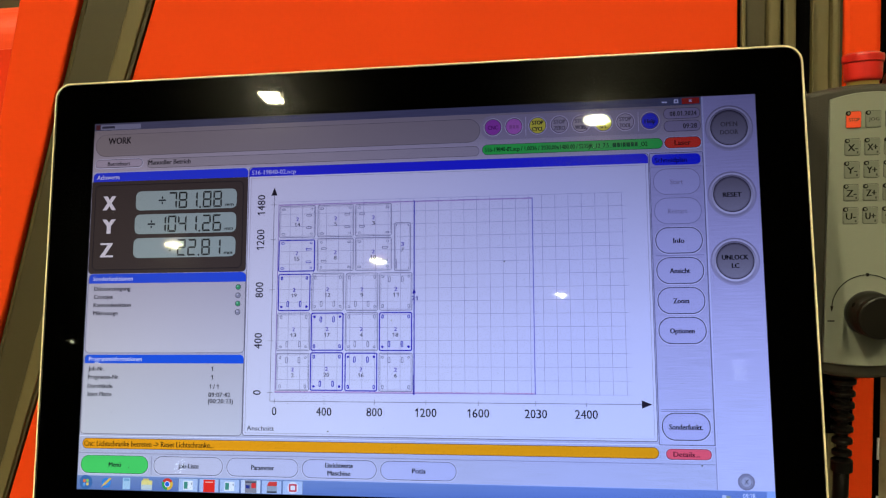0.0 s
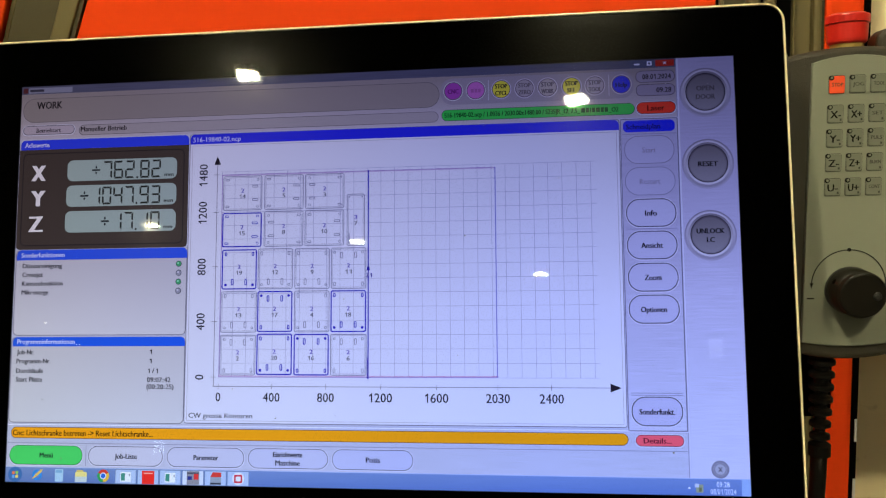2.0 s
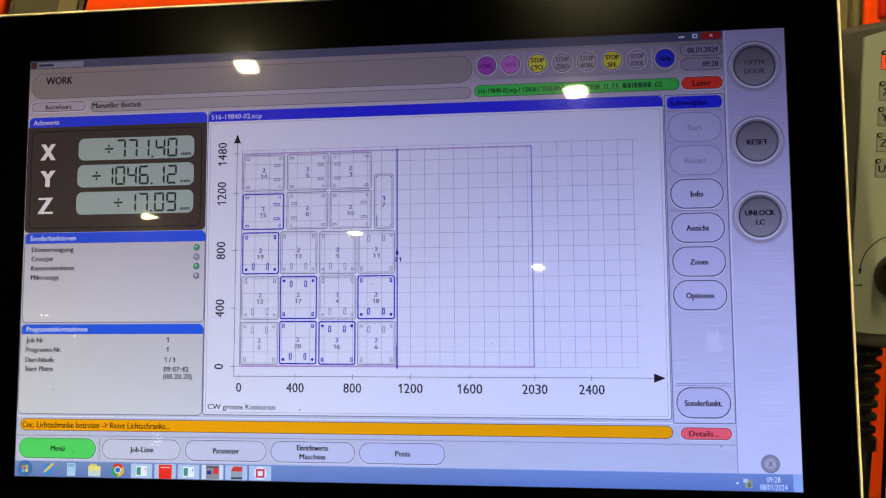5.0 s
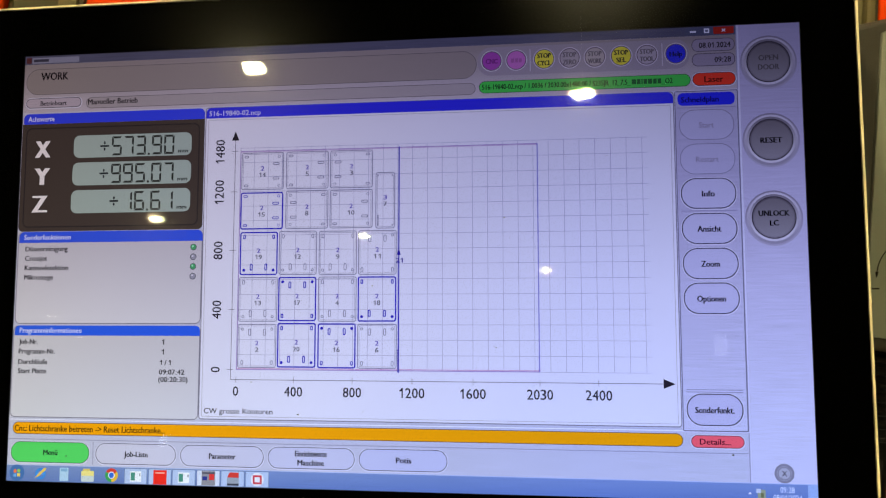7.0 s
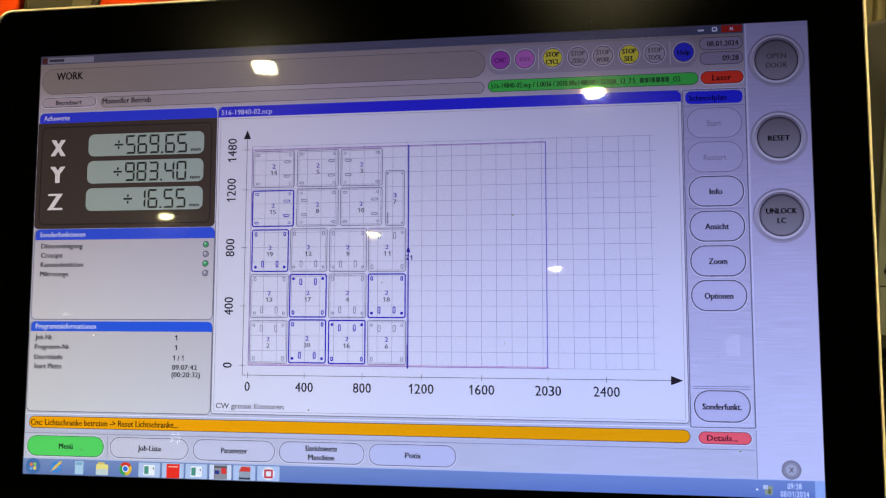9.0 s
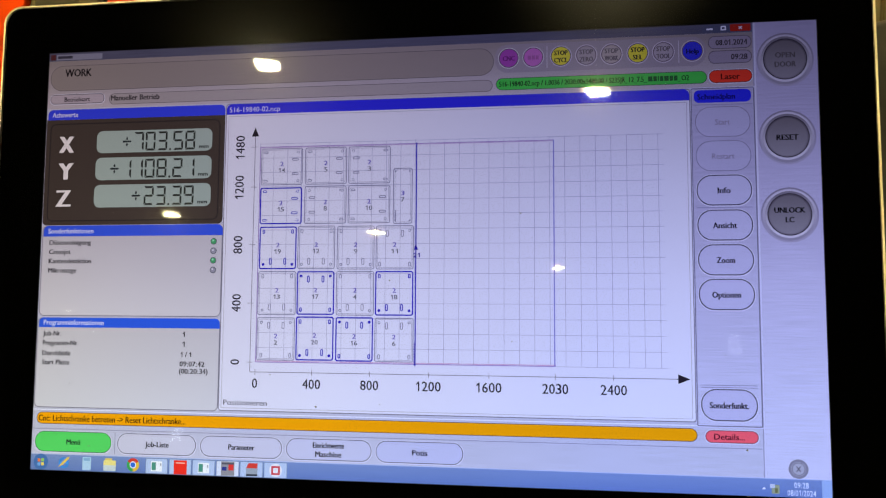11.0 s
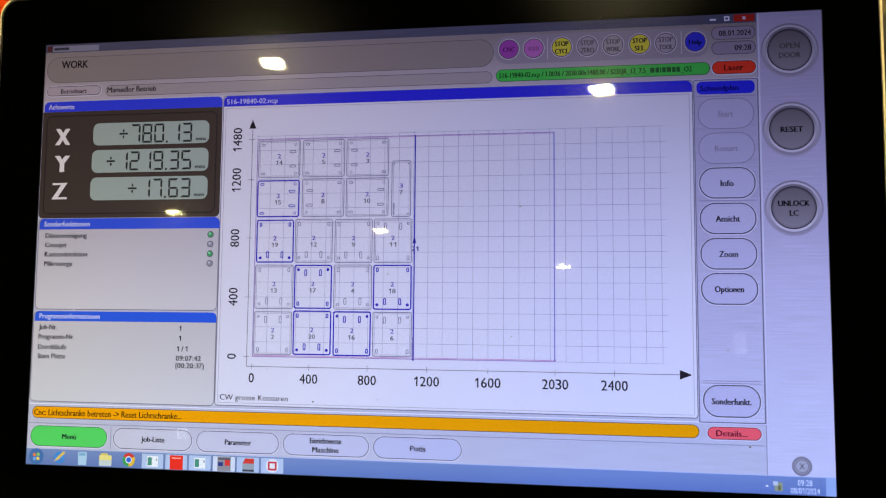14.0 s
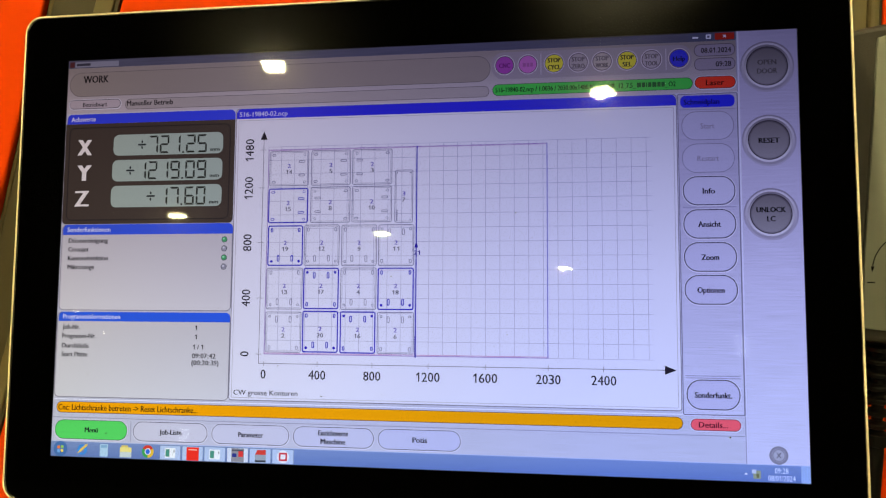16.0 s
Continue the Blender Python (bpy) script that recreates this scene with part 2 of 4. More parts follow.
def rounded(x0, x1, z0, z1, r, n=6, square=()):
    """Outline of a rectangle with round corners; square names corners that stay sharp: 'bl', 'br', 'tr', 'tl'."""
    pts = []
    r = min(r, (x1 - x0) / 2, (z1 - z0) / 2)
    for cx, cz, a0, tag in ((x0 + r, z0 + r, 180, "bl"), (x1 - r, z0 + r, 270, "br"), (x1 - r, z1 - r, 0, "tr"), (x0 + r, z1 - r, 90, "tl")):
        if tag in square:
            pts.append((x0 if "l" in tag else x1, z0 if "b" in tag else z1))
            continue
        for i in range(n + 1):
            a = radians(a0 + 90 * i / n)
            pts.append((cx + r * math.cos(a), cz + r * math.sin(a)))
    return pts


def spin(profile, n=32, axis="y", at=(0, 0, 0), bm=None):
    """A turned body: profile of (radius, height along the axis)."""
    own = bmesh.new()
    rings = []
    for r, h in profile:
        ring = []
        for i in range(n):
            a = 2 * math.pi * i / n
            c, s = r * math.cos(a), r * math.sin(a)
            p = {"y": (c, h, s), "z": (c, s, h), "x": (h, c, s)}[axis]
            ring.append(own.verts.new(Vector(p) + Vector(at)))
        rings.append(ring)
    for a, b in zip(rings, rings[1:]):
        for i in range(n):
            own.faces.new((a[i], a[(i + 1) % n], b[(i + 1) % n], b[i]))
    own.faces.new(rings[0]), own.faces.new(rings[-1][::-1])
    bmesh.ops.recalc_face_normals(own, faces=own.faces)
    return join(bm, own)


def sweep(path, radius, n=10, bm=None):
    """A round tube along a path of points."""
    own = bmesh.new()
    rings = []
    for i, p in enumerate(path):
        p = Vector(p)
        d = (Vector(path[min(i + 1, len(path) - 1)]) - Vector(path[max(i - 1, 0)])).normalized()
        s = d.cross(Vector((0.3, 1, 0.1))).normalized()
        t = d.cross(s)
        rings.append([own.verts.new(p + radius * (math.cos(2 * math.pi * k / n) * s + math.sin(2 * math.pi * k / n) * t)) for k in range(n)])
    for a, b in zip(rings, rings[1:]):
        for k in range(n):
            own.faces.new((a[k], a[(k + 1) % n], b[(k + 1) % n], b[k]))
    own.faces.new(rings[0]), own.faces.new(rings[-1][::-1])
    bmesh.ops.recalc_face_normals(own, faces=own.faces)
    return join(bm, own)


def font_mesh(text, name):
    cu = bpy.data.curves.new(name, "FONT")
    cu.body, cu.resolution_u, cu.fill_mode = text, 2, "FRONT"
    cu.align_x = "LEFT"
    ob = bpy.data.objects.new(name, cu)
    scene.collection.objects.link(ob)
    me = bpy.data.meshes.new_from_object(ob.evaluated_get(bpy.context.evaluated_depsgraph_get()))
    bpy.data.objects.remove(ob)
    bpy.data.curves.remove(cu)
    return me


def figures(text, name):
    """Figures of equal width, as screens show them: the one has a flag."""
    bm, run, cell = bmesh.new(), 0.0, 0.534
    for c in text:
        if c == "1":
            k = cell / 556
            bm.faces.new([bm.verts.new((run + k * x, CAP * y / 719, 0)) for x, y in ((284, 0), (372, 0), (372, 719), (315, 719), (109, 542), (109, 457), (284, 560))])
        elif c != " ":
            me = font_mesh(c, name)
            have = len(bm.verts)
            bm.from_mesh(me)
            bpy.data.meshes.remove(me)
            bm.verts.ensure_lookup_table()
            own = bm.verts[have:]
            lo, hi = min(v.co.x for v in own), max(v.co.x for v in own)
            wide = cell * 0.86 if c.isdigit() else hi - lo
            left = run + (cell * 0.07 if c.isdigit() else (cell / 2 - wide) / 2)
            for v in own:
                v.co.x = left + (v.co.x - lo) * wide / (hi - lo)
        run += cell if c.isdigit() else cell / 2
    me = bpy.data.meshes.new(name)
    bm.to_mesh(me)
    bm.free()
    return me


def letters(text, x, y, z, cap, width=None, align="C", bold=0.0, turn=0.0, name="lettering", flat="xz"):
    """Lettering as a mesh that faces -y: cap is the height of its capitals, width the run of the whole line."""
    me = figures(text, name) if set(text) <= set("0123456789.:/ ()") else font_mesh(text, name)
    n = len(me.vertices)
    co = np.empty(n * 3)
    me.vertices.foreach_get("co", co)
    co = co.reshape(-1, 3)
    lo, hi = co[:, 0].min(), co[:, 0].max()
    sy = cap / CAP
    sx = sy if width is None else width / (hi - lo)
    px = (co[:, 0] - lo) * sx
    run = (hi - lo) * sx
    px -= {"L": 0, "C": run / 2, "R": run}[align]
    pz = (co[:, 1] - CAP / 2) * sy
    a = radians(turn)
    out = np.stack([x + px * math.cos(a) - pz * math.sin(a), np.full(n, y), z + px * math.sin(a) + pz * math.cos(a)], 1)
    me.vertices.foreach_set("co", out.ravel())
    me.update()
    me.name = name
    if bold:
        # a bold face: the line struck three times side by side
        bm = bmesh.new()
        d = 1.4 * bold * sy
        for k in (-1, 0, 1):
            have = len(bm.verts)
            bm.from_mesh(me)
            bm.verts.ensure_lookup_table()
            for vert in bm.verts[have:]:
                vert.co.x += k * d * math.cos(a)
                vert.co.z += k * d * math.sin(a)
                vert.co.y -= 0.000004 * (k + 1)
        bm.to_mesh(me)
        bm.free()
    return me


CAP = 0.69      # height of the built-in font's capitals at size 1


# ---------------------------------------------------------------- hall
def hall():
    x0, x1, y0, y1, top = -34, 20, -46, 6, LAMP_HEIGHT + 1.9
    for name, b, mat, label in (
        ("floor", (x0, x1, y0, y1, -0.2, 0), CONCRETE, "grey worn concrete floor of a factory hall"),
        ("ceiling", (x0, x1, y0, y1, top, top + 0.2), ROOF, "dark sheet metal ceiling of a factory hall"),
        ("wall_north", (x0, x1, y1, y1 + 0.2, 0, top), HALL, "plain grey sheet wall of a factory hall"),
        ("wall_south", (x0, x1, y0 - 0.2, y0, 0, top), HALL, "plain grey sheet wall of a factory hall"),
        ("wall_west", (x0 - 0.2, x0, y0, y1, 0, top), HALL, "plain grey sheet wall of a factory hall"),
        ("wall_east", (x1, x1 + 0.2, y0, y1, 0, top), HALL, "plain grey sheet wall of a factory hall"),
    ):
        tagged(part(name, box(*b), mat), label, name.split("_")[0], kind="structure")
    win = thing("window_1", pose(-23.0, y0 + 0.01, CENTRE + 1.75), "small bright window in the far hall wall", "window", kind="structure")
    m, n, l = material("bright_pane")
    out, e = n.new("ShaderNodeOutputMaterial"), n.new("ShaderNodeEmission")
    e.inputs[0].default_value, e.inputs[1].default_value = (0.8, 0.9, 1.0, 1), 5.0
    l.new(e.outputs[0], out.inputs[0])
    part("pane", box(-0.33, 0.33, 0.0, 0.02, -0.38, 0.38), m, win)
    part("window_frame", prism(rounded(-0.42, 0.42, -0.47, 0.47, 0.02), -0.005, 0.012), STEEL, win)
    high = thing("window_2", pose(10.75, y0 + 0.01, 9.15), "narrow pale window high in the far hall wall", "window", kind="structure")
    m, n, l = material("pale_pane")
    out, e = n.new("ShaderNodeOutputMaterial"), n.new("ShaderNodeEmission")
    e.inputs[0].default_value, e.inputs[1].default_value = (0.8, 0.9, 1.0, 1), 3.2
    l.new(e.outputs[0], out.inputs[0])
    part("pane", box(-0.38, 0.38, 0.0, 0.02, -0.62, 0.62), m, high)
    part("window_frame", prism(rounded(-0.45, 0.45, -0.69, 0.69, 0.02), -0.005, 0.012), STEEL, high)
    lamp = thing("high_bay_lamp", pose(LAMPS[0][0], LAMPS[0][1], LAMP_HEIGHT, 0, 0, LAMPS[0][2]),
                 "square white high-bay lamp, lit, hanging under the hall ceiling", "lamp", "hall ceiling lamps")
    part("housing", box(-0.23, 0.23, -0.23, 0.23, 0.012, 0.12, 0.01), STEEL, lamp)
    part("diffuser", box(-0.20, 0.20, -0.20, 0.20, 0.0, 0.0115), lamp_material(LAMP_GLOW), lamp, "glowing white diffuser")
    part("hanger", spin([(0.012, 0.115), (0.012, 1.9)], 10, "z"), STEEL, lamp)
    for x, y, a in LAMPS[1:]:
        copy_thing(lamp, pose(x, y, LAMP_HEIGHT, 0, 0, a))
    for x, y, power in FAR_LAMPS:
        old = thing("high_bay_lamp", pose(x, y, LAMP_HEIGHT, 0, 0, 20), "dim square high-bay lamp at the far end of the hall", "lamp", "far hall lamps")
        part("housing", box(-0.23, 0.23, -0.23, 0.23, 0.012, 0.12, 0.01), STEEL, old)
        part("diffuser", box(-0.17, 0.17, -0.17, 0.17, 0.0, 0.0115), lamp_material(power), old, "dimly glowing diffuser")
        part("hanger", spin([(0.012, 0.115), (0.012, 1.9)], 10, "z"), STEEL, old)
    # Added lamps, out of view, placed to match the knob's two shadows.
    for x, y, power in UNSEEN_LAMPS:
        fl = thing("unseen_lamp", pose(x, y, LAMP_HEIGHT), "bright square lamp added under the hall ceiling, out of view", "lamp", "floodlights")
        part("housing", box(-0.25, 0.25, -0.25, 0.25, 0.012, 0.14, 0.01), STEEL, fl)
        part("diffuser", box(-0.2, 0.2, -0.2, 0.2, 0.0, 0.0115), lamp_material(power), fl, "glowing white diffuser")
        part("hanger", spin([(0.012, 0.135), (0.012, 1.9)], 10, "z"), STEEL, fl)


# ---------------------------------------------------------------- machine behind the monitor
def slanted(edge_a, edge_b, z0, z1, y0, y1, bevel=0.002, seg=3):
    """A leaning bar between two slanted edges x = a + b z, z from the display's centre."""
    (a0, b0), (a1, b1) = edge_a, edge_b
    return prism([(a0 + b0 * z0, z0), (a1 + b1 * z0, z0), (a1 + b1 * z1, z1), (a0 + b0 * z1, z1)], y0, y1, bevel, seg)


def machine():
    mc = thing("machine_enclosure", pose(0, 0, CENTRE), "orange sheet metal machine enclosure with dark grey profiles behind the monitor", "machine")
    lo, hi = -CENTRE, 1.0
    right, left = (-0.4555, 0.402), (-0.5285, 0.356)

    def between(k):
        return (left[0] + (right[0] - left[0]) * k, left[1] + (right[1] - left[1]) * k)
    part("front_panel", prism([(right[0] + right[1] * lo + 0.001, lo), (0.3085, lo), (0.3085, hi), (right[0] + right[1] * hi + 0.001, hi)], 0.272, 0.32, 0.002), ORANGE, mc, "large flat orange panel")
    part("seal_strip", slanted(between(0.07), between(0.67), lo, hi, 0.2694, 0.33, 0.0002), OLIVE, mc, "slanted dark olive strip")
    part("bevel_strip", slanted(left, between(0.07), lo, hi, 0.2690, 0.33, 0.001), OLIVE_LIGHT, mc, "slanted narrow lighter edge")
    part("ridge_strip", slanted(between(0.67), between(0.94), lo, hi, 0.2676, 0.33, 0.0020, 4), OLIVE_LIGHT, mc, "slanted raised light olive ridge")
    part("shadow_joint", slanted(between(0.94), right, lo, hi, 0.2700, 0.33, 0.0002), OLIVE, mc, "dark joint")
    post = (-0.5825, 0.281)
    part("slanted_post", slanted(post, (left[0] - 0.0004, left[1]), -0.6, hi, 0.262, 0.2856, 0.003, 4), ORANGE, mc, "slanted rounded orange post")
    part("side_panel", prism([(-1.6, lo), (post[0] + post[1] * lo + 0.03, lo), (post[0] + post[1] * 0.262 + 0.03, 0.2634), (-1.6, 0.2634)], 0.2852, 0.34, 0.0005), ORANGE_DEEP, mc, "orange red side panel")
    # the ledge swells forward between its lower and its upper edge
    ledge, rows = bmesh.new(), []
    for i in range(11):
        a = radians(90 * i / 10)
        y, z = 0.2854 + 0.0446 * (1 - math.cos(a)), 0.2635 + 0.0585 * math.sin(a)
        rows.append([ledge.verts.new((-1.6, y, z)), ledge.verts.new((-0.48 + 0.012 * math.sin(a), y, z))])
    rows.append([ledge.verts.new((-1.6, 0.40, 0.322)), ledge.verts.new((-0.468, 0.40, 0.322))])
    rows.append([ledge.verts.new((-1.6, 0.40, 0.2635)), ledge.verts.new((-0.48, 0.40, 0.2635))])
    for lower, upper in zip(rows, rows[1:] + rows[:1]):
        ledge.faces.new((lower[0], lower[1], upper[1], upper[0]))
    ledge.faces.new([r[0] for r in rows]), ledge.faces.new([r[1] for r in rows[::-1]])
    bmesh.ops.recalc_face_normals(ledge, faces=ledge.faces)
    part("sloping_ledge", ledge, ORANGE_GLOSS, mc, "rounded glossy orange ledge that catches the light")
    part("dark_backing", box(-1.6, -0.44, 0.42, 0.45, lo, hi), OLIVE, mc, "dark panel behind the ledge")
    # upright profiles: x from, x to, front depth, material
    for name, xa, xb, y, mat, bev in (
        ("joint", 0.3090, 0.3112, 0.2735, GAP, 0), ("thin_profile", 0.3116, 0.3160, 0.270, OLIVE_LIGHT, 0.0012),
        ("flat_profile", 0.3164, 0.3370, 0.276, OLIVE, 0.001), ("ribbed_profile", 0.3374, 0.3495, 0.266, OLIVE_LIGHT, 0.003),
        ("joint", 0.3499, 0.3532, 0.272, GAP, 0), ("ribbed_profile", 0.3536, 0.3652, 0.268, OLIVE_LIGHT, 0.003),
        ("black_slot", 0.3656, 0.3800, 0.275, GAP, 0), ("edge_profile", 0.3804, 0.3825, 0.268, OLIVE_LIGHT, 0.0008),
        ("flat_profile", 0.3829, 0.3985, 0.274, OLIVE_LIGHT, 0.001), ("ribbed_profile", 0.3989, 0.4070, 0.266, OLIVE_LIGHT, 0.003),
        ("joint", 0.4074, 0.4112, 0.273, OLIVE, 0.0005), ("orange_strip", 0.4116, 0.4492, 0.272, ORANGE, 0.006),
        ("black_slot", 0.4496, 0.4542, 0.2735, GAP, 0),
    ):
        part(name, box(xa, xb, y, 0.33, lo, hi, bev), mat, mc)
    part("mounting_arm", box(-0.06, 0.06, 0.115, 0.286, -0.06, 0.06, 0.006), BLACK, mc, "black arm behind the monitor")
    # Added support box; its size and black stand in for the pendant's shade.
    part("shade_holder", box(0.313, 0.368, 0.1085, 0.2655, -0.141, 0.07, 0.006), GAP, mc, "added black box behind the pendant, its support and its shade")
    # White patches painted in for the bluish-white reflections in the slot.
    for z0, z1 in ((-0.222, -0.198), (-0.33, -0.262)):
        part("painted_reflection", box(0.4512, 0.4536, 0.2715, 0.2732, z0, z1, 0.0004), WHITE, mc, "small white patch in the black slot, a painted reflection")
    cab = thing("cream_cabinet", pose(0, 0, CENTRE), "cream painted sheet metal cabinet beside the orange machine", "cabinet")
    part("upper_cover", box(0.4546, 1.5, 0.296, 1.25, 0.03, 1.0, 0.003), BEIGE, cab, "cream upper cover")
    # Set back so the cover's overhang stands in for the pendant's shadow.
    part("shade_recess", box(0.4546, 1.5, 1.05, 1.25, lo, 0.0295, 0.001), BEIGE, cab, "cream lower part, set back to take on shade")


# ---------------------------------------------------------------- hand pendant
def pendant():
    pd = thing("hand_pendant", pose(0.3617, 0.068, CENTRE), "dark grey hand-held control pendant with grey keypad, hanging beside the monitor", "control pendant")

    def arc_top(w, z, rise, n=10):
        return [(w - 2 * w * i / n, z + rise * (1 - (1 - 2 * i / n) ** 2)) for i in range(n + 1)]

    def body_outline(wt, wb, zt, zb, rt, rb):
        return [(x, z) for x, z in arc_top(wt, zt, rt)] + [(-x, z) for x, z in [(w, 2 * zb - z) for w, z in arc_top(wb, zb, rb)]]
    def foil_outline():
        top = arc_top(0.0306, 0.1425, 0.0050)
        low = [(-0.0337 + 0.0648 * i / 10, -0.0668 - 0.0030 * (1 - (1 - 2 * i / 10) ** 2)) for i in range(11)]
        return top + low
    part("body", prism(body_outline(0.0495, 0.0395, 0.1475, -0.0755, 0.0065, 0.0055), 0.003, 0.040, 0.004, 3), GREY_DARK, pd, "dark grey tapered plastic body", smooth=False)
    part("keypad_foil", prism(foil_outline(), 0.0, 0.0035, 0.0006, 1), FACE, pd, "grey beige keypad foil")
    # rows of keys
    tops = [0.1262, 0.1050, 0.0873, 0.0694, 0.0513]
    names = [("STOP", "JOG", "TOOL"), ("X-", "X+", "SET"), ("Y-", "Y+", "PULS"), ("Z-", "Z+", "BURN"), ("U-", "U+", "CONT")]
    for r, (z, row) in enumerate(zip(tops, names)):
        for c, word in enumerate(row):
            x = -0.0137 + 0.01445 * c - 0.0002 * r + (0.0003 if r == 0 else 0)
            k = part("key", prism(rounded(x - 0.0054, x + 0.0054, z - 0.0063, z + 0.0063, 0.0012, 3), -0.0009, 0.001, 0.0003, 1), KEY_RED if word == "STOP" else KEY, pd, "orange red key" if word == "STOP" else "")
            part("key_outline", ring_xz(x - 0.0058, x + 0.0058, z - 0.0067, z + 0.0067, 0.0015, 0.0006, -0.00008), INK_GREY, k)
            big = len(word) == 2
            part("lettering", letters(word, x + (0 if big else 0.0003), -0.00095, z - (0.0004 if big else 0), 0.0052 if big else 0.0026, (0.0072 if big else 0.0076), "C", 0.02), INK if big else INK_GREY, k)
            led = part("led", spin([(0.0017, -0.0013), (0.0018, -0.0008), (0.0018, 0.0)], 12, "y", (x - 0.0040, 0, z + 0.0049)), INK, k)
            part("lens", spin([(0.0010, -0.0015), (0.0011, -0.0012)], 8, "y", (x - 0.0039, 0, z + 0.0050)), KEY, led)
            if r:
                part("small_mark", box(x + 0.0030, x + 0.0042, -0.00105, -0.0008, z - 0.0050, z - 0.0034), INK_GREY, k)
    # speed dial
    cx, cz, rad = -0.0011, -0.0262, 0.0264
    arc = [(cx + rad * math.cos(a), -0.0004, cz + 0.004 + rad * math.sin(a)) for a in np.linspace(radians(0), radians(176), 40)]
    part("dial_arc", sweep(arc, 0.00035, 6), INK, pd, "black printed arc")
    part("arc_dot", spin([(0.0014, -0.0004), (0.0014, 0.0002)], 16, "y", (cx, 0, cz + 0.004 + rad)), INK, pd)
    part("arc_arrow", prism([(cx - rad - 0.0011, cz + 0.0055), (cx - rad + 0.0013, cz + 0.0055), (cx - rad - 0.0001, cz + 0.001)], -0.0004, 0.0002), INK, pd)
    part("minus_mark", box(cx - rad - 0.003, cx - rad + 0.0022, -0.0003, 0.0002, cz - 0.0070, cz - 0.0061), INK, pd)
    knob = part("speed_knob", spin([(0.0178, 0.0), (0.0180, -0.004), (0.0176, -0.006), (0.0173, -0.0225)], 48, "y", (cx + 0.001, 0, cz)), KNOB, pd, "black round speed knob", smooth=True)
    part("knob_chamfer", spin([(0.0173, -0.02255), (0.0163, -0.0247), (0.0155, -0.0251)], 48, "y", (cx + 0.001, 0, cz)), KNOB, knob)
    part("knob_face", spin([(0.0153, -0.0252), (0.0150, -0.0254), (0.004, -0.0256)], 48, "y", (cx + 0.001, 0, cz)), KNOB, knob)
    part("finger_dimple", spin([(0.0032, -0.0255), (0.0027, -0.0262), (0.0011, -0.0265)], 20, "y", (cx + 0.0105, 0, cz - 0.0006)), BLACK, knob, smooth=True)
    screw = part("set_screw", spin([(0.0019, -0.0004), (0.0019, 0.0004)], 14, "z"), GAP, knob)
    screw.matrix_basis = pose(cx + 0.001 - 0.0154, -0.012, cz + 0.0083, 0, -62, 0)
    # emergency stop on the upper edge
    ex = -0.0004
    part("stop_collar", spin([(0.0115, 0.150), (0.0115, 0.158), (0.010, 0.159)], 32, "z", (ex, 0.018, 0)), YELLOW_OLD, pd, "yellowish collar under the stop button")
    stop = part("stop_button", spin([(0.0118, 0.1568), (0.0134, 0.1580), (0.0139, 0.1600), (0.0142, 0.1712), (0.0138, 0.1716)], 40, "z", (ex, 0.018, 0)), RED_PLASTIC, pd, "red mushroom emergency stop button")
    part("cap", spin([(0.0141, 0.1717), (0.0152, 0.1720), (0.0153, 0.1768), (0.0149, 0.1777), (0.0138, 0.1781), (0.0120, 0.1792), (0.006, 0.1797), (0.002, 0.1798)], 40, "z", (ex, 0.018, 0)), RED_PLASTIC, stop)
    part("side_grip", prism(rounded(0.0195, 0.0425, 0.130, 0.1675, 0.0095, 8), 0.012, 0.036, 0.006, 3), GREY_DARK, pd, "rounded dark rubber grip")
    hook = [(-0.0475 + 0.0045 * math.cos(a), 0.02, 0.1495 + 0.0045 * math.sin(a)) for a in np.linspace(radians(-20), radians(200), 16)]
    part("hanging_loop", sweep(hook, 0.0011, 8), CHROME, pd, "small chromed loop")
    # strain relief and cable
    sx, sy = -0.0105, 0.022
    relief = [(0.0105, -0.0780), (0.0105, -0.083)]
    z = -0.083
    for i in range(7):
        w = 0.0102 - 0.0004 * i
        relief += [(w - 0.0040, z - 0.0010), (w - 0.0005, z - 0.0026), (w, z - 0.0036), (w, z - 0.0060), (w - 0.0040, z - 0.0082)]
        z -= 0.0102
    relief += [(0.0085, z - 0.001), (0.0085, z - 0.010), (0.0060, z - 0.011)]
    part("strain_relief", spin(relief, 24, "z", (sx, sy, 0)), RUBBER, pd, "ribbed black rubber strain relief")
    cable = [(sx - 0.0004 * i - 0.00004 * i * i, sy + 0.0006 * i, -0.155 - 0.03 * i) for i in range(24)]
    part("cable", sweep(cable, 0.0062, 12), RUBBER, pd, "black hanging cable", smooth=True)


def ring_xz(x0, x1, z0, z1, r, w, y, n=5, square=()):
    own = bmesh.new()
    a = rounded(x0, x1, z0, z1, r, n, square)
    b = rounded(x0 + w, x1 - w, z0 + w, z1 - w, max(r - w, w * 0.2), n, square)
    va, vb = [own.verts.new((x, y, z)) for x, z in a], [own.verts.new((x, y, z)) for x, z in b]
    k = len(va)
    for i in range(k):
        own.faces.new((va[i], va[(i + 1) % k], vb[(i + 1) % k], vb[i]))
    return own


# ---------------------------------------------------------------- monitor and its picture
# Places in the picture are given as u to the right and v down, in dots of the 1920 x 1080 display.
def X(u):
    return (u - 960) * PX


def Z(v):
    return (540 - v) * PX


def Y(layer):
    return -layer * STEP


def face(points, layer, bm=None):
    own = bm or bmesh.new()
    own.faces.new([own.verts.new((X(u), Y(layer), Z(v))) for u, v in points])
    return own


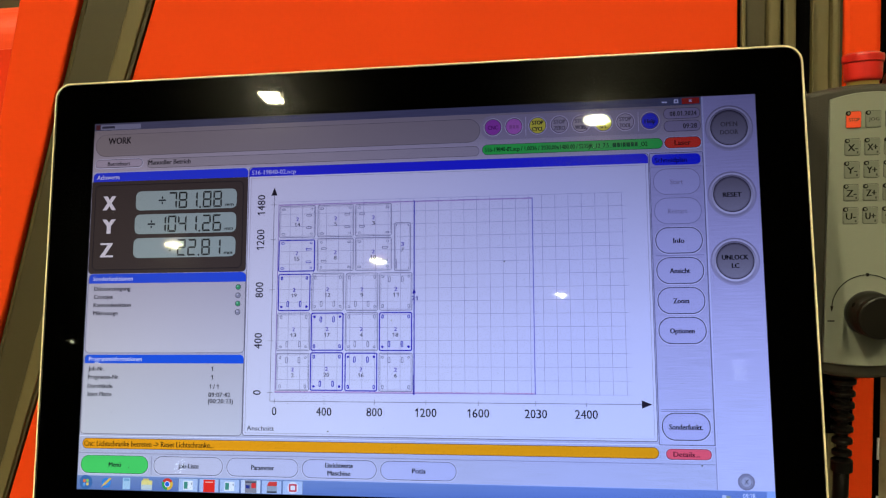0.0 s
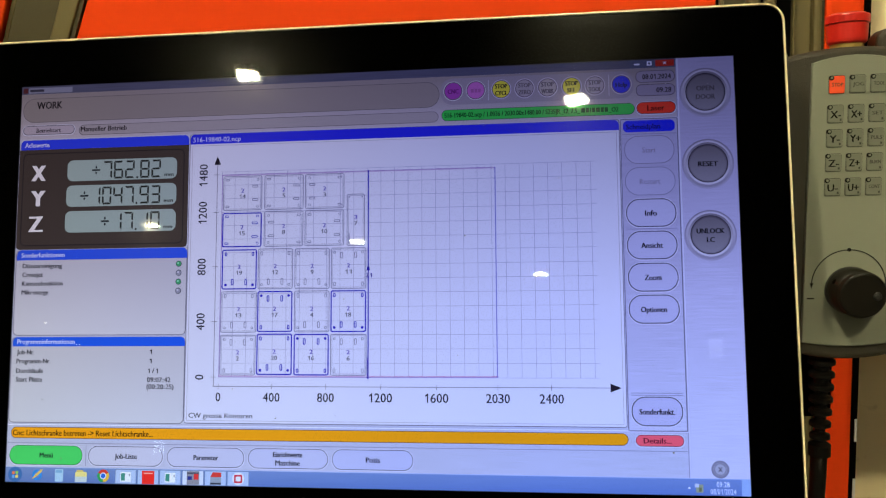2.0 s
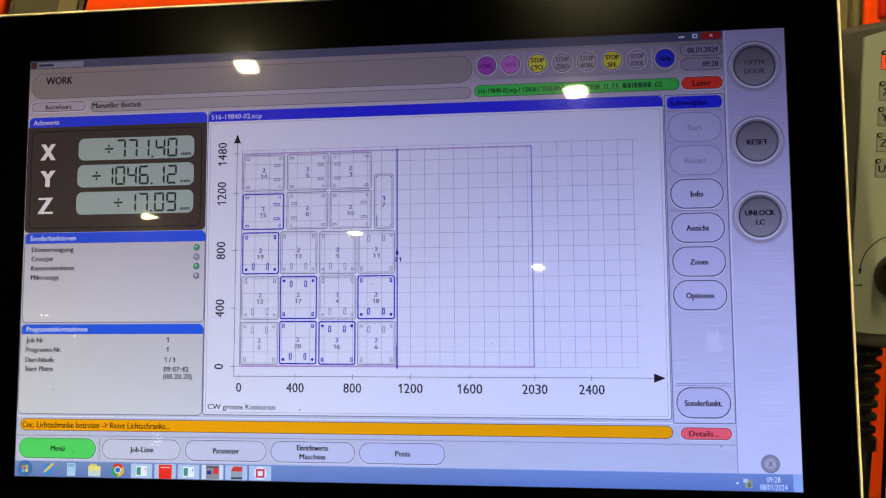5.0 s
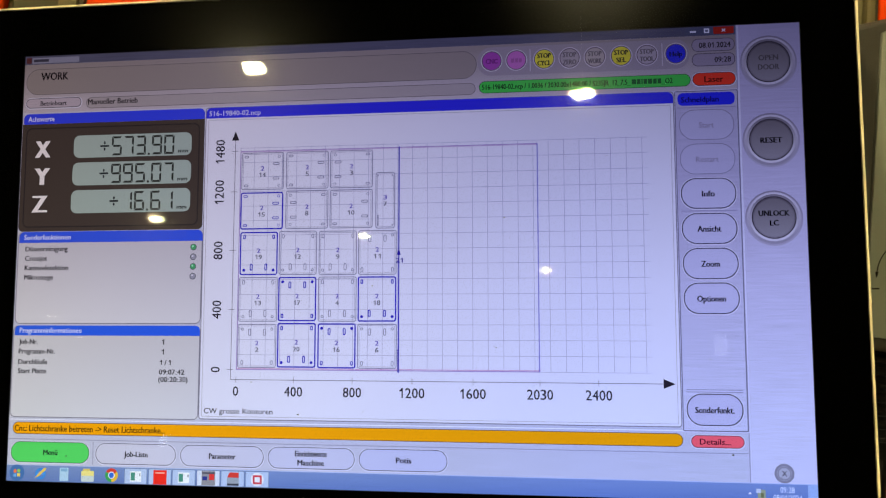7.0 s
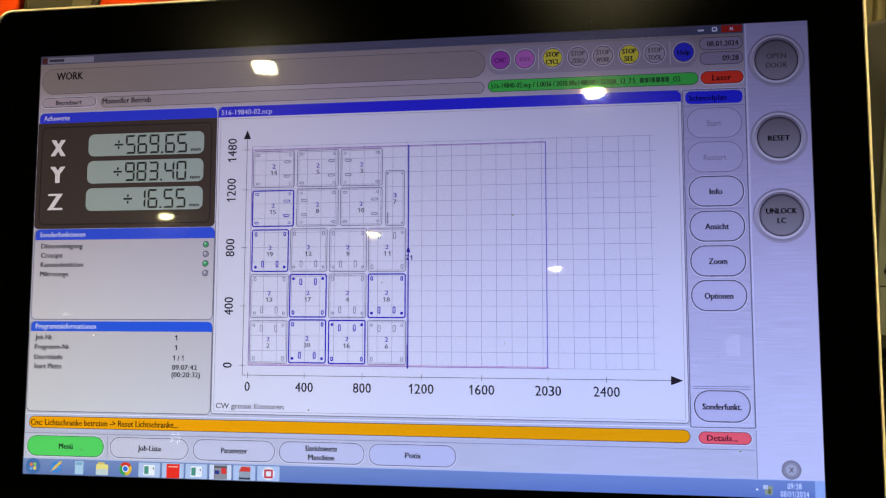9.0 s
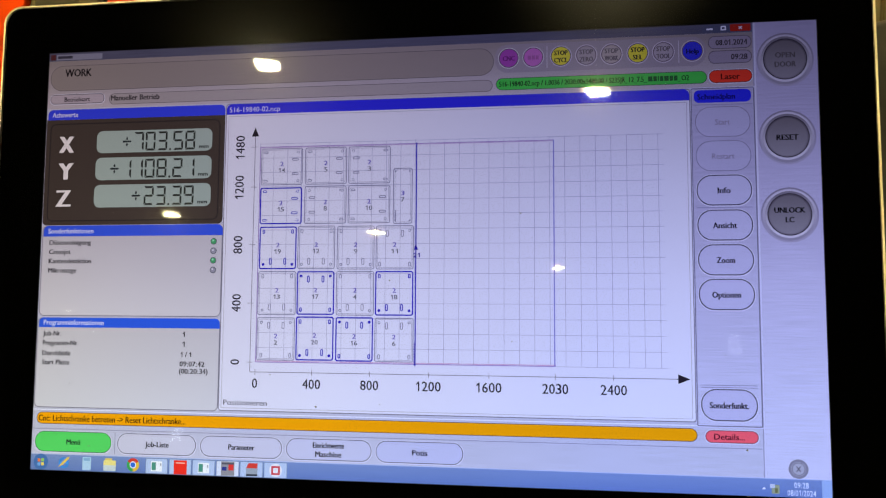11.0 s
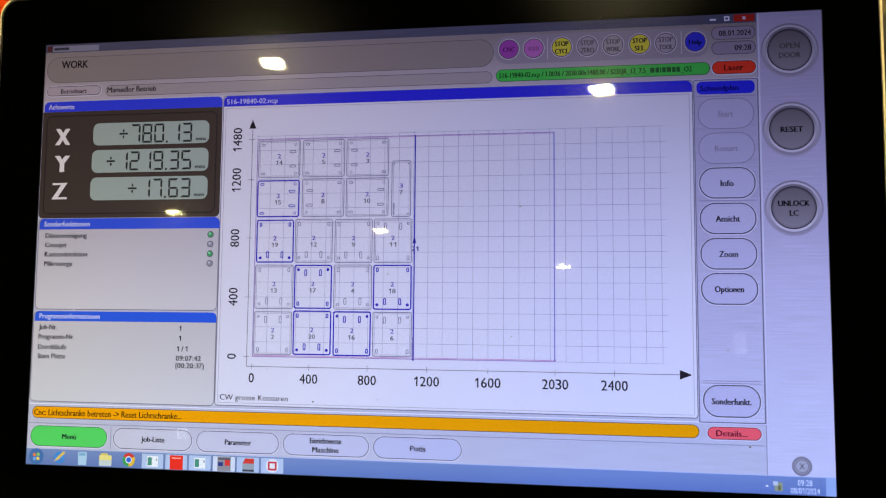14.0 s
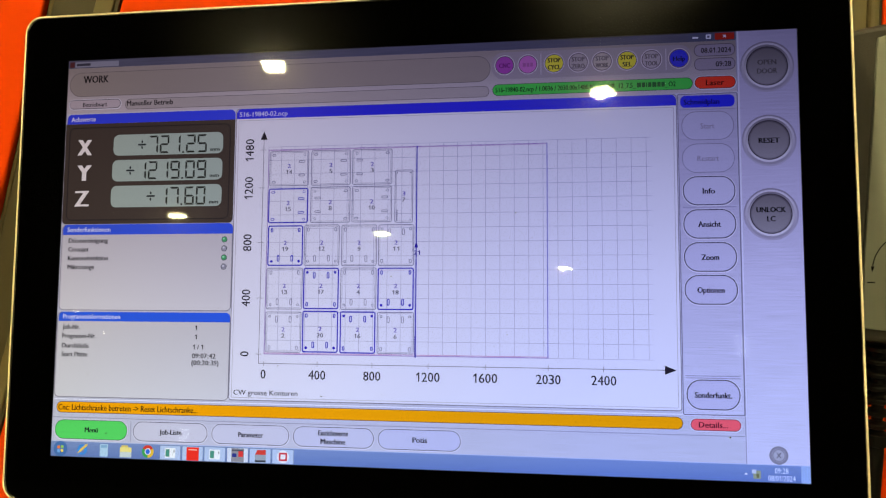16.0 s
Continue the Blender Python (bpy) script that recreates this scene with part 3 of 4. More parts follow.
def rect(u0, u1, v0, v1, layer, r=0, square=(), bm=None, n=6):
    return face([(960 + x, 540 - z) for x, z in rounded(u0 - 960, u1 - 960, 540 - v1, 540 - v0, r, n, square)] if r else [(u0, v0), (u1, v0), (u1, v1), (u0, v1)], layer, bm)


def outline(u0, u1, v0, v1, r, w, layer, square=(), bm=None, n=6):
    return join(bm, ring_xz(X(u0), X(u1), Z(v1), Z(v0), r * PX, w * PX, Y(layer), n, square))


def disc(u, v, r, layer, bm=None, n=28, ry=None):
    return face([(u + r * math.cos(2 * math.pi * i / n), v + (ry or r) * math.sin(2 * math.pi * i / n)) for i in range(n)], layer, bm)


def annulus(u, v, r, w, layer, bm=None, n=36):
    return outline(u - r, u + r, v - r, v + r, r, w, layer, (), bm, max(2, n // 4))


def pierced(u0, u1, v0, v1, holes, layer):
    """A plate with rectangular windows."""
    us = sorted({u0, u1, *[h for a in holes for h in a[:2]]})
    vs = sorted({v0, v1, *[h for a in holes for h in a[2:]]})
    bm = bmesh.new()
    for a, b in zip(us, us[1:]):
        for c, d in zip(vs, vs[1:]):
            mu, mv = (a + b) / 2, (c + d) / 2
            if not any(h[0] < mu < h[1] and h[2] < mv < h[3] for h in holes):
                rect(a, b, c, d, layer, bm=bm)
    return bm


def write(text, u, v, cap, rgb, parent, width=None, align="C", bold=0.0, turn=0.0, layer=9, name="lettering"):
    """A line of writing with its middle height at v; cap and width in dots."""
    if sum(rgb) < 240:
        rgb, bold = tuple(int(c * 0.72) for c in rgb), bold + 0.008
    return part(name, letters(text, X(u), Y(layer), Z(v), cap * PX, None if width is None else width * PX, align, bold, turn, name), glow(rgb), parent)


def bars(spans, v, h, rgb, parent, layer=9):
    """Writing that cannot be read, as plain bars."""
    bm = bmesh.new()
    for a, b in spans:
        rect(a, b, v - h / 2, v + h / 2, layer, bm=bm)
    return part("writing_bars", bm, glow(rgb), parent)


LINE = (98, 94, 112)
LIT = (232, 232, 252)


def monitor():
    mo = thing("touch_monitor", SCREEN, "large black glass touch monitor with cream edge, showing a cutting plan", "monitor")
    part("rear_housing", prism(rounded(X(-118), X(2032), Z(1188), Z(-116), 0.012), 0.004, 0.048, 0.004, 3), BLACK, mo, "black rear housing")
    part("rear_mount", prism(rounded(X(620), X(1300), Z(760), Z(320), 0.01), 0.047, 0.125, 0.006, 3), BLACK, mo, "black mounting block")
    ed = ring_xz(X(-131), X(2045), Z(1200), Z(-129), 0.0135, 0.0012, -0.0028, 8)
    back = bmesh.ops.extrude_face_region(ed, geom=ed.faces[:])
    bmesh.ops.translate(ed, verts=[v for v in back["geom"] if isinstance(v, bmesh.types.BMVert)], vec=(0, 0.012, 0))
    bmesh.ops.recalc_face_normals(ed, faces=ed.faces)
    part("edge_trim", ed, CREAM, mo, "thin cream edge trim")
    # black printed border round the lit area
    border = bmesh.new()
    outer = [border.verts.new((x, -0.0011, z)) for x, z in rounded(X(-126), X(2040), Z(1195), Z(-124), 0.012, 8)]
    inner = [border.verts.new((x, -0.0011, z)) for x, z in rounded(X(-1), X(1921), Z(1081), Z(-1), 0.0002, 8)]
    for i in range(len(outer)):
        k = (i + 1) % len(outer)
        border.faces.new((outer[i], outer[k], inner[k], inner[i]))
    part("bezel", border, BEZEL, mo, "wide black printed glass border")
    part("cover_glass", prism(rounded(X(-126), X(2040), Z(1195), Z(-124), 0.012), -0.0024, -0.0014), glass_material(), mo, "clear glossy cover glass").visible_shadow = False
    dust = bmesh.new()
    for u, v, r in ((1241, 442, 2.2), (748, 906, 2.4), (926, 601, 2.0), (905, 897, 1.6), (631, 831, 1.8), (1742, 979, 2.4), (1220, 745, 1.6), (102, 861, 2.0), (162, 1015, 2.2), (273, 667, 1.6), (1480, 300, 1.3), (1700, 770, 1.4)):
        disc(u, v, r, 24, dust, 7, r * 0.8)
    for v in dust.verts:
        v.co.y = -0.00245
    tagged(part("dust_specks", dust, KEY, mo, "a few dust specks on the glass"), kind="stuff")
    part("display_backing", box(X(-20), X(1940), 0.0006, 0.004, Z(1100), Z(-20)), BLACK, mo, "black display backing")

    status_window, tens_window, ones_window = (506, 730, 890, 912), (443.4, 451.8, 818, 836), (451.8, 461, 818, 836)
    plan, info = (495, 1634, 180, 920), (2, 495, 718, 923)
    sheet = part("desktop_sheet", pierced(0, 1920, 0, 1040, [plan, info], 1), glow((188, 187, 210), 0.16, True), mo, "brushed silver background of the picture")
    head = part("header_band", rect(0, 1778, 22, 150, 2), glow((143, 133, 136), 0.07, True, ((184, 175, 187), 30, 150)), mo, "grey band along the picture's upper part")
    title = part("title_bar", rect(0, 1779, 0, 22, 3), glow((84, 84, 108), 0.35, True), mo, "dull blue window title bar")
    part("window_icon", rect(4, 18, 4, 19, 4), glow((84, 44, 48)), title)
    bars([(24, 66)], 12, 7, (60, 58, 74), title, 4.5)
    bars([(20, 150)], 12, 15, (132, 132, 156), title, 3.5)
    for name, a, b, rgb in (("minimize_button", 1666, 1700, (80, 84, 110)), ("restore_button", 1700, 1728, (80, 84, 110)), ("close_button", 1729, 1775, (170, 44, 36))):
        bt = part(name, rect(a, b, 2, 19, 4, 3, ("tl", "tr")), glow(rgb), title)
        if name == "minimize_button":
            part("sign", rect(1676, 1690, 10, 14, 5), glow(LIT), bt)
        elif name == "restore_button":
            part("sign", outline(1708, 1720, 5, 16, 1, 3, 5), glow(LIT), bt)
        else:
            write("x", 1752, 9, 10, LIT, bt, 9, layer=5, name="sign", bold=0.02)

    def pill(name, u0, u1, v0, v1, rgb, line=LINE, r=None, lit=True, w=1.8, under=mo, layer=4):
        r = r if r is not None else (v1 - v0) / 2
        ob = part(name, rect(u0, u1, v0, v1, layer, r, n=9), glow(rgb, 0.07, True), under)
        part("rim", outline(u0, u1, v0, v1, r, w, layer + 1.4, n=9), glow(line), ob)
        if lit:
            part("bright_rim", outline(u0 - 1.6, u1 + 1.8, v0 - 1.2, v1 + 2.4, r + 1.5, 2.0, layer + 0.7, n=9), glow((214, 210, 232)), ob)
        return ob

    work = pill("mode_field", 6, 1177, 35, 103, (142, 132, 133), (98, 90, 96), lit=False, w=1.4)
    write("WORK", 48, 55, 20, (48, 40, 46), work, 74, "L", 0.012)
    mode = pill("mode_button", 8, 161, 112, 138, (176, 164, 178), (90, 84, 96), 13)
    write("Betriebsart", 85, 126, 12, (70, 62, 74), mode, 72, bold=0.01)
    manual = pill("operation_field", 174, 1174, 114, 143, (162, 153, 159), (104, 96, 104), lit=False, w=1.4)
    write("Manueller Betrieb", 180, 126, 14, (60, 52, 60), manual, 134, "L", 0.012)

    # ---- axis values
    ax = part("axis_panel", rect(1, 494, 180, 458, 3, 12, ("tl", "tr")), glow((68, 58, 54), 0.06), mo, "dark grey panel with axis values")
    part("inner_rim", outline(12, 482, 190, 448, 16, 3, 3.6), glow((46, 40, 42)), ax)
    hd = part("panel_header", rect(4, 494, 153, 180, 4, 14, ("bl", "br")), glow((54, 66, 226)), ax, "blue panel header")
    write("Achswerte", 17, 167, 13, (214, 214, 244), hd, 72, "L", 0.014)
    fields = {}
    for name, u0, v0, v1 in (("X", 145, 213, 271), ("Y", 144, 283, 342), ("Z", 143, 354, 413)):
        write(name, {"X": 60, "Y": 61, "Z": 57}[name], (v0 + v1) / 2 + 4, 43, (232, 224, 228), ax, 36, "C", 0.04, layer=5, name="axis_letter")
        fields[name] = part("readout", rect(u0, 461, v0, v1, 6, 16), glow((160, 174, 168), 0.03), mo, "grey liquid crystal readout")
        write("mm", 439, v1 - 12, 10, (44, 48, 50), fields[name], 25, "C", 0.02, layer=7)

    # ---- special functions
    sf = part("function_panel", rect(3, 496, 459, 692, 2, 14, ("tl", "tr")), glow((190, 185, 197), 0.02, False, ((208, 204, 214), 480, 690)), mo, "light grey panel with function list")
    part("rim", outline(3, 496, 459, 692, 14, 2.2, 4), glow((128, 124, 140)), sf)
    hd = part("panel_header", rect(6, 496, 459, 487, 5, 14, ("bl", "br")), glow((54, 84, 222)), sf, "blue panel header")
    write("Sonderfunktionen", 20, 473, 13, (208, 214, 250), hd, 126, "L", 0.014)
    for i, (word, width, on) in enumerate((("Düsenreinigung", 115, 1), ("Crossjet", 60, 0), ("Kantendetektion", 118, 1), ("Mikrostege", 78, 0))):
        v = 502.5 + 24 * i
        write(word, 25, v, 12.5, (60, 56, 66), sf, width, "L", 0.018)
        led = part("function_led", disc(473, v, 8.2, 7), glow((84, 84, 96)), sf)
        part("lens", disc(473, v, 6.6, 8), glow((74, 156, 104) if on else (148, 146, 164)), led)
        part("shine", disc(471.5, v - 2, 2.6, 9), glow((150, 220, 180) if on else (206, 204, 220)), led)

    # ---- programme information
    pi = part("programme_panel", pierced(2, 495, 718, 923, [tens_window, ones_window], 2), glow((198, 194, 202), 0.02, False, ((206, 204, 214), 720, 920)), mo, "light grey panel with programme information")
    part("rim", outline(1, 496, 696, 924, 14, 2.2, 4), glow((128, 124, 140)), pi)
    hd = part("panel_header", rect(5, 495, 696, 721, 5, 14, ("bl", "br")), glow((48, 92, 226)), pi, "blue panel header")
    write("Programminformationen", 19, 708, 13, (208, 216, 250), hd, 166, "L", 0.014)
    for word, v, width, value, vw in (("Job-Nr.", 736, 50, "1", 5), ("Programm-Nr.", 760, 98, "1", 5), ("Durchläufe", 786, 78, "1 / 1", 27), ("Start Platte", 809, 76, "09:07:42", 65)):
        write(word, 19, v, 12.5, (56, 52, 62), pi, width, "L", 0.016)
        write(value, 393 + (6 if vw == 5 else 2 if vw == 27 else 0), v, 12.5, (48, 44, 54), pi, vw, "L", 0.012)
    write("(00:20:", 392, 827, 12.5, (48, 44, 54), pi, 50.5, "L", 0.012)
    write(")", 462.5, 827, 12.5, (48, 44, 54), pi, 4.2, "L", 0.012)
    back = part("counter_backing", rect(430, 470, 640, 1020, -6), glow((202, 199, 208)), mo)
    tens = part("seconds_tens", digits_strip("0123", 447.6, 827, 18, -3), glow((48, 44, 54)), mo, "counting digits of the clock")
    ones = part("seconds_ones", digits_strip("0123456789", 456.4, 827, 18, -3), glow((48, 44, 54)), mo, "counting digits of the clock")

    # ---- message bar and lower buttons
    bar = pill("message_bar", 11, 1637, 935, 965, (240, 160, 8), (120, 96, 60), lit=False)
    write("Cnc: Lichtschranke betreten -> Reset Lichtschranke...", 17, 950, 15, (98, 62, 18), bar, 396, "L", 0.008)
    det = pill("details_button", 1654, 1769, 938, 966, (240, 94, 106), (128, 66, 80))
    write("Details...", 1706, 952, 13, (112, 26, 52), det, 66, bold=0.01)
    for a, b, rgb, words in ((9, 218, (88, 206, 98), ("Menü",)), (234, 442, (198, 195, 216), ("Job-Liste",)), (453, 663, (196, 194, 219), ("Parameter",)), (673, 885, (192, 191, 220), ("Einrichtwerte", "Maschine")), (895, 1105, (188, 188, 222), ("Potis",))):
        bt = pill("menu_button", a, b, 983, 1034, rgb, (62, 110, 76) if words[0] == "Menü" else (96, 94, 116), 25)
        if words[0] == "Menü":
            tagged(bt, "green menu button")
        for i, w in enumerate(words):
            v = 1008.5 + (i - (len(words) - 1) / 2) * 21
            write(w, (a + b) / 2 + (2 if len(words) == 1 else 0), v, 13, (40, 38, 52), bt, {"Menü": 37, "Job-Liste": 61, "Parameter": 66, "Einrichtwerte": 77, "Maschine": 64, "Potis": 36}[w], bold=0.017)
    part("divider", rect(0, 1776, 976, 978, 3), glow((150, 148, 176)), mo)
    part("divider", rect(0, 1776, 928, 930, 3), glow(LIT), mo)
    part("divider", rect(226, 228, 982, 1036, 3), glow((150, 148, 176)), mo)

    # ---- upper right: round mode buttons
    tray = part("mode_tray", rect(1180, 1674, 28, 98, 3, 30), glow((150, 140, 154), 0.03, True), mo, "grey tray of round mode buttons")
    for u, rgb, words in ((1213, (156, 70, 166), ("CNC",)), (1272, (186, 106, 184), ()), (1338, (214, 206, 62), ("STOP", "CYCL")), (1398, (158, 148, 158), ("STOP", "ZERO")), (1457, (166, 156, 158), ("STOP", "WORK")), (1518, (212, 204, 58), ("STOP", "SEL")), (1577, (164, 154, 166), ("STOP", "TOOL")), (1643, (48, 50, 204), ("Help",))):
        bt = part("mode_button", disc(u, 62, 23, 5), glow(rgb, 0.05), mo, "round button on the display")
        part("bright_rim", annulus(u, 62, 26, 2.0, 5.6), glow((196, 188, 202)), bt)
        part("rim", annulus(u, 62, 23.6, 1.8, 6.4), glow((96, 80, 100)), bt)
        for i, w in enumerate(words):
            ink = (90, 82, 60) if rgb[2] < 80 else (30, 32, 120) if w == "Help" else (106, 40, 116) if w == "CNC" else (98, 90, 100)
            write(w, u, (54 if len(words) > 1 else 63) + 18 * i, 11.5, ink, bt, {"SEL": 22, "CNC": 28, "Help": 28}.get(w, 31), bold=0.03)
        if not words:
            bars([(u - 13, u - 5), (u - 3, u + 4), (u + 6, u + 13)], 63, 10, tuple(int(c * 0.84) for c in rgb), bt, 7)
    for u in (1304, 1611):
        part("divider", rect(u, u + 2, 36, 90, 5), glow((190, 182, 196)), mo)
    for name, v0, text, width in (("date_field", 29, "08.01.2024", 70), ("time_field", 64, "09:28", 36)):
        fd = pill(name, 1679, 1776, v0, v0 + 31, (148, 138, 158), (96, 88, 104), 14, lit=False)
        write(text, 1766, v0 + 16, 13, (76, 68, 80), fd, width, "R", 0.012)
    gr = pill("programme_field", 1182, 1675, 111, 141, (70, 192, 78), (60, 110, 70), lit=False)
    write("516-19840-02.ncp / 1.0036 / 2030.00x1480.00 / S235JR_12_7.5_", 1190, 126, 12.5, (36, 84, 46), gr, 348, "L", 0.01)
    bars([(1541, 1551), (1553, 1561), (1563, 1566), (1568, 1576), (1578, 1588), (1590, 1598), (1600, 1608)], 126, 12, (40, 94, 50), gr)
    write("_O2", 1610, 126, 12.5, (36, 84, 46), gr, 24, "L", 0.01)
    ls = pill("laser_button", 1679, 1776, 110, 141, (226, 60, 44), (120, 60, 60))
    write("Laser", 1727, 126, 14, (116, 34, 30), ls, 42, bold=0.014)

    # ---- right column of buttons
    col = part("column_panel", rect(1640, 1776, 154, 928, 2), glow((174, 169, 202), 0.20, True, ((196, 194, 222), 300, 900)), mo, "silver column of buttons")
    part("rim", outline(1637, 1779, 152, 930, 4, 2.2, 4), glow((112, 108, 136)), col)
    part("bright_rim", outline(1636, 1782, 151, 932, 4, 1.8, 3.4), glow((210, 207, 234)), col)
    hd = part("panel_header", rect(1644, 1772, 157, 187, 5, 12), glow((44, 46, 220)), col, "blue panel header")
    write("Schneidplan", 1652, 173, 13, (18, 18, 110), hd, 84, "L", 0.01)
    part("divider", rect(1642, 1774, 191, 193, 5), glow((150, 146, 180)), col)
    for v0, word, width, off in ((197, "Start", 33, 1), (277, "Restart", 50, 1), (357, "Info", 28, 0), (438, "Ansicht", 52, 0), (518, "Zoom", 40, 0), (597, "Optionen", 62, 0), (846, "Sonderfunkt.", 84, 0)):
        bt = pill("column_button", 1646, 1769, v0, v0 + 71.5, (180, 176, 210) if v0 < 300 else (188, 185, 218), (138, 132, 160) if off else (86, 82, 104), 34, lit=not off, w=1.8 if off else 2.6, layer=5)
        write(word, 1707, v0 + 36.5, 13.6, (146, 138, 164) if off else (40, 36, 52), bt, width, bold=0.017, layer=10)
    for v in (432, 837, 842):
        part("divider", rect(1646, 1770, v, v + 1.6, 5), glow((138, 134, 168)), col)
    # ---- side strip with large round buttons
    side = part("side_strip", rect(1785, 1920, 0, 1040, 2), glow((178, 172, 206), 0.22, True, ((200, 198, 226), 200, 900)), mo, "brushed silver side strip")
    part("divider", rect(1781, 1784, 0, 1040, 3), glow((206, 203, 232)), mo)
    part("divider", rect(1778, 1780, 0, 1040, 3), glow((150, 146, 176)), mo)
    for v, words, ink in ((90, ("OPEN", "DOOR"), (84, 78, 82)), (272, ("RESET",), (22, 20, 30)), (451, ("UNLOCK", "LC"), (18, 16, 26))):
        bt = part("round_button", disc(1849, v, 46, 5, n=48), glow((112, 106, 114), 0.05, False, ((140, 135, 146), v - 40, v + 40)), mo, "large round grey button on the display")
        part("outer_shade", annulus(1849, v + 1, 63, 6, 5.2, n=48), glow((138, 131, 152), 0, False, ((168, 162, 186), v - 50, v + 50)), bt)
        part("outer_rim", annulus(1849, v + 1, 59, 6, 5.6, n=48), glow((196, 190, 210), 0, False, ((150, 144, 164), v - 50, v + 50)), bt)
        part("groove", annulus(1849, v, 53.5, 5, 6.4, n=48), glow((126, 120, 134), 0, False, ((206, 201, 218), v - 40, v + 40)), bt)
        part("inner_line", annulus(1849, v, 48.5, 2.4, 7, n=48), glow((58, 52, 62)), bt)
        part("inner_rim", annulus(1849, v, 46.2, 3, 7.4, n=48), glow((92, 86, 96), 0, False, ((128, 122, 134), v - 40, v + 40)), bt)
        for i, w in enumerate(words):
            write(w, 1849, v + (i - (len(words) - 1) / 2) * 22 + 1, 12.5, ink, bt, {"OPEN": 43, "DOOR": 46, "RESET": 47, "UNLOCK": 66, "LC": 18}[w], bold=0.022)
    xb = part("round_button", disc(1851, 1018, 17, 5, n=36), glow((168, 166, 182)), mo, "small round grey button on the display")
    part("outer_rim", annulus(1851, 1018, 21, 5.5, 5.6), glow((132, 128, 144)), xb)
    part("inner_rim", annulus(1851, 1018, 14.5, 2, 6), glow((124, 120, 136)), xb)
    write("X", 1851, 1018, 12, (84, 80, 92), xb, 11, bold=0.01)

    taskbar(mo)
    drawing(mo, plan, status_window)
    msg = part("status_lines", status_strip(-3), glow((52, 48, 62)), mo, "changing status line of the picture")
    part("status_backing", rect(470, 740, 800, 1000, -6), glow((222, 220, 238)), mo)
    return mo, fields, tens, ones, msg


def digits_strip(chars, u, v, pitch, layer):
    bm = bmesh.new()
    for i, c in enumerate(chars):
        me = letters(c, X(u), Y(layer), Z(v) - i * pitch * PX, 12.5 * PX, 7.4 * PX if c != "1" else 5.2 * PX, "C", 0.012)
        bm.from_mesh(me)
        bpy.data.meshes.remove(me)
    return bm


def status_strip(layer):
    bm = bmesh.new()
    for i, (c, w) in enumerate((("Anschnitt", 80), ("CW grosse Konturen", 173), ("Positionieren", 112))):
        me = letters(c, X(509), Y(layer), Z(901) - i * 26 * PX, 13 * PX, w * PX, "L", 0.01)
        bm.from_mesh(me)
        bpy.data.meshes.remove(me)
    return bm


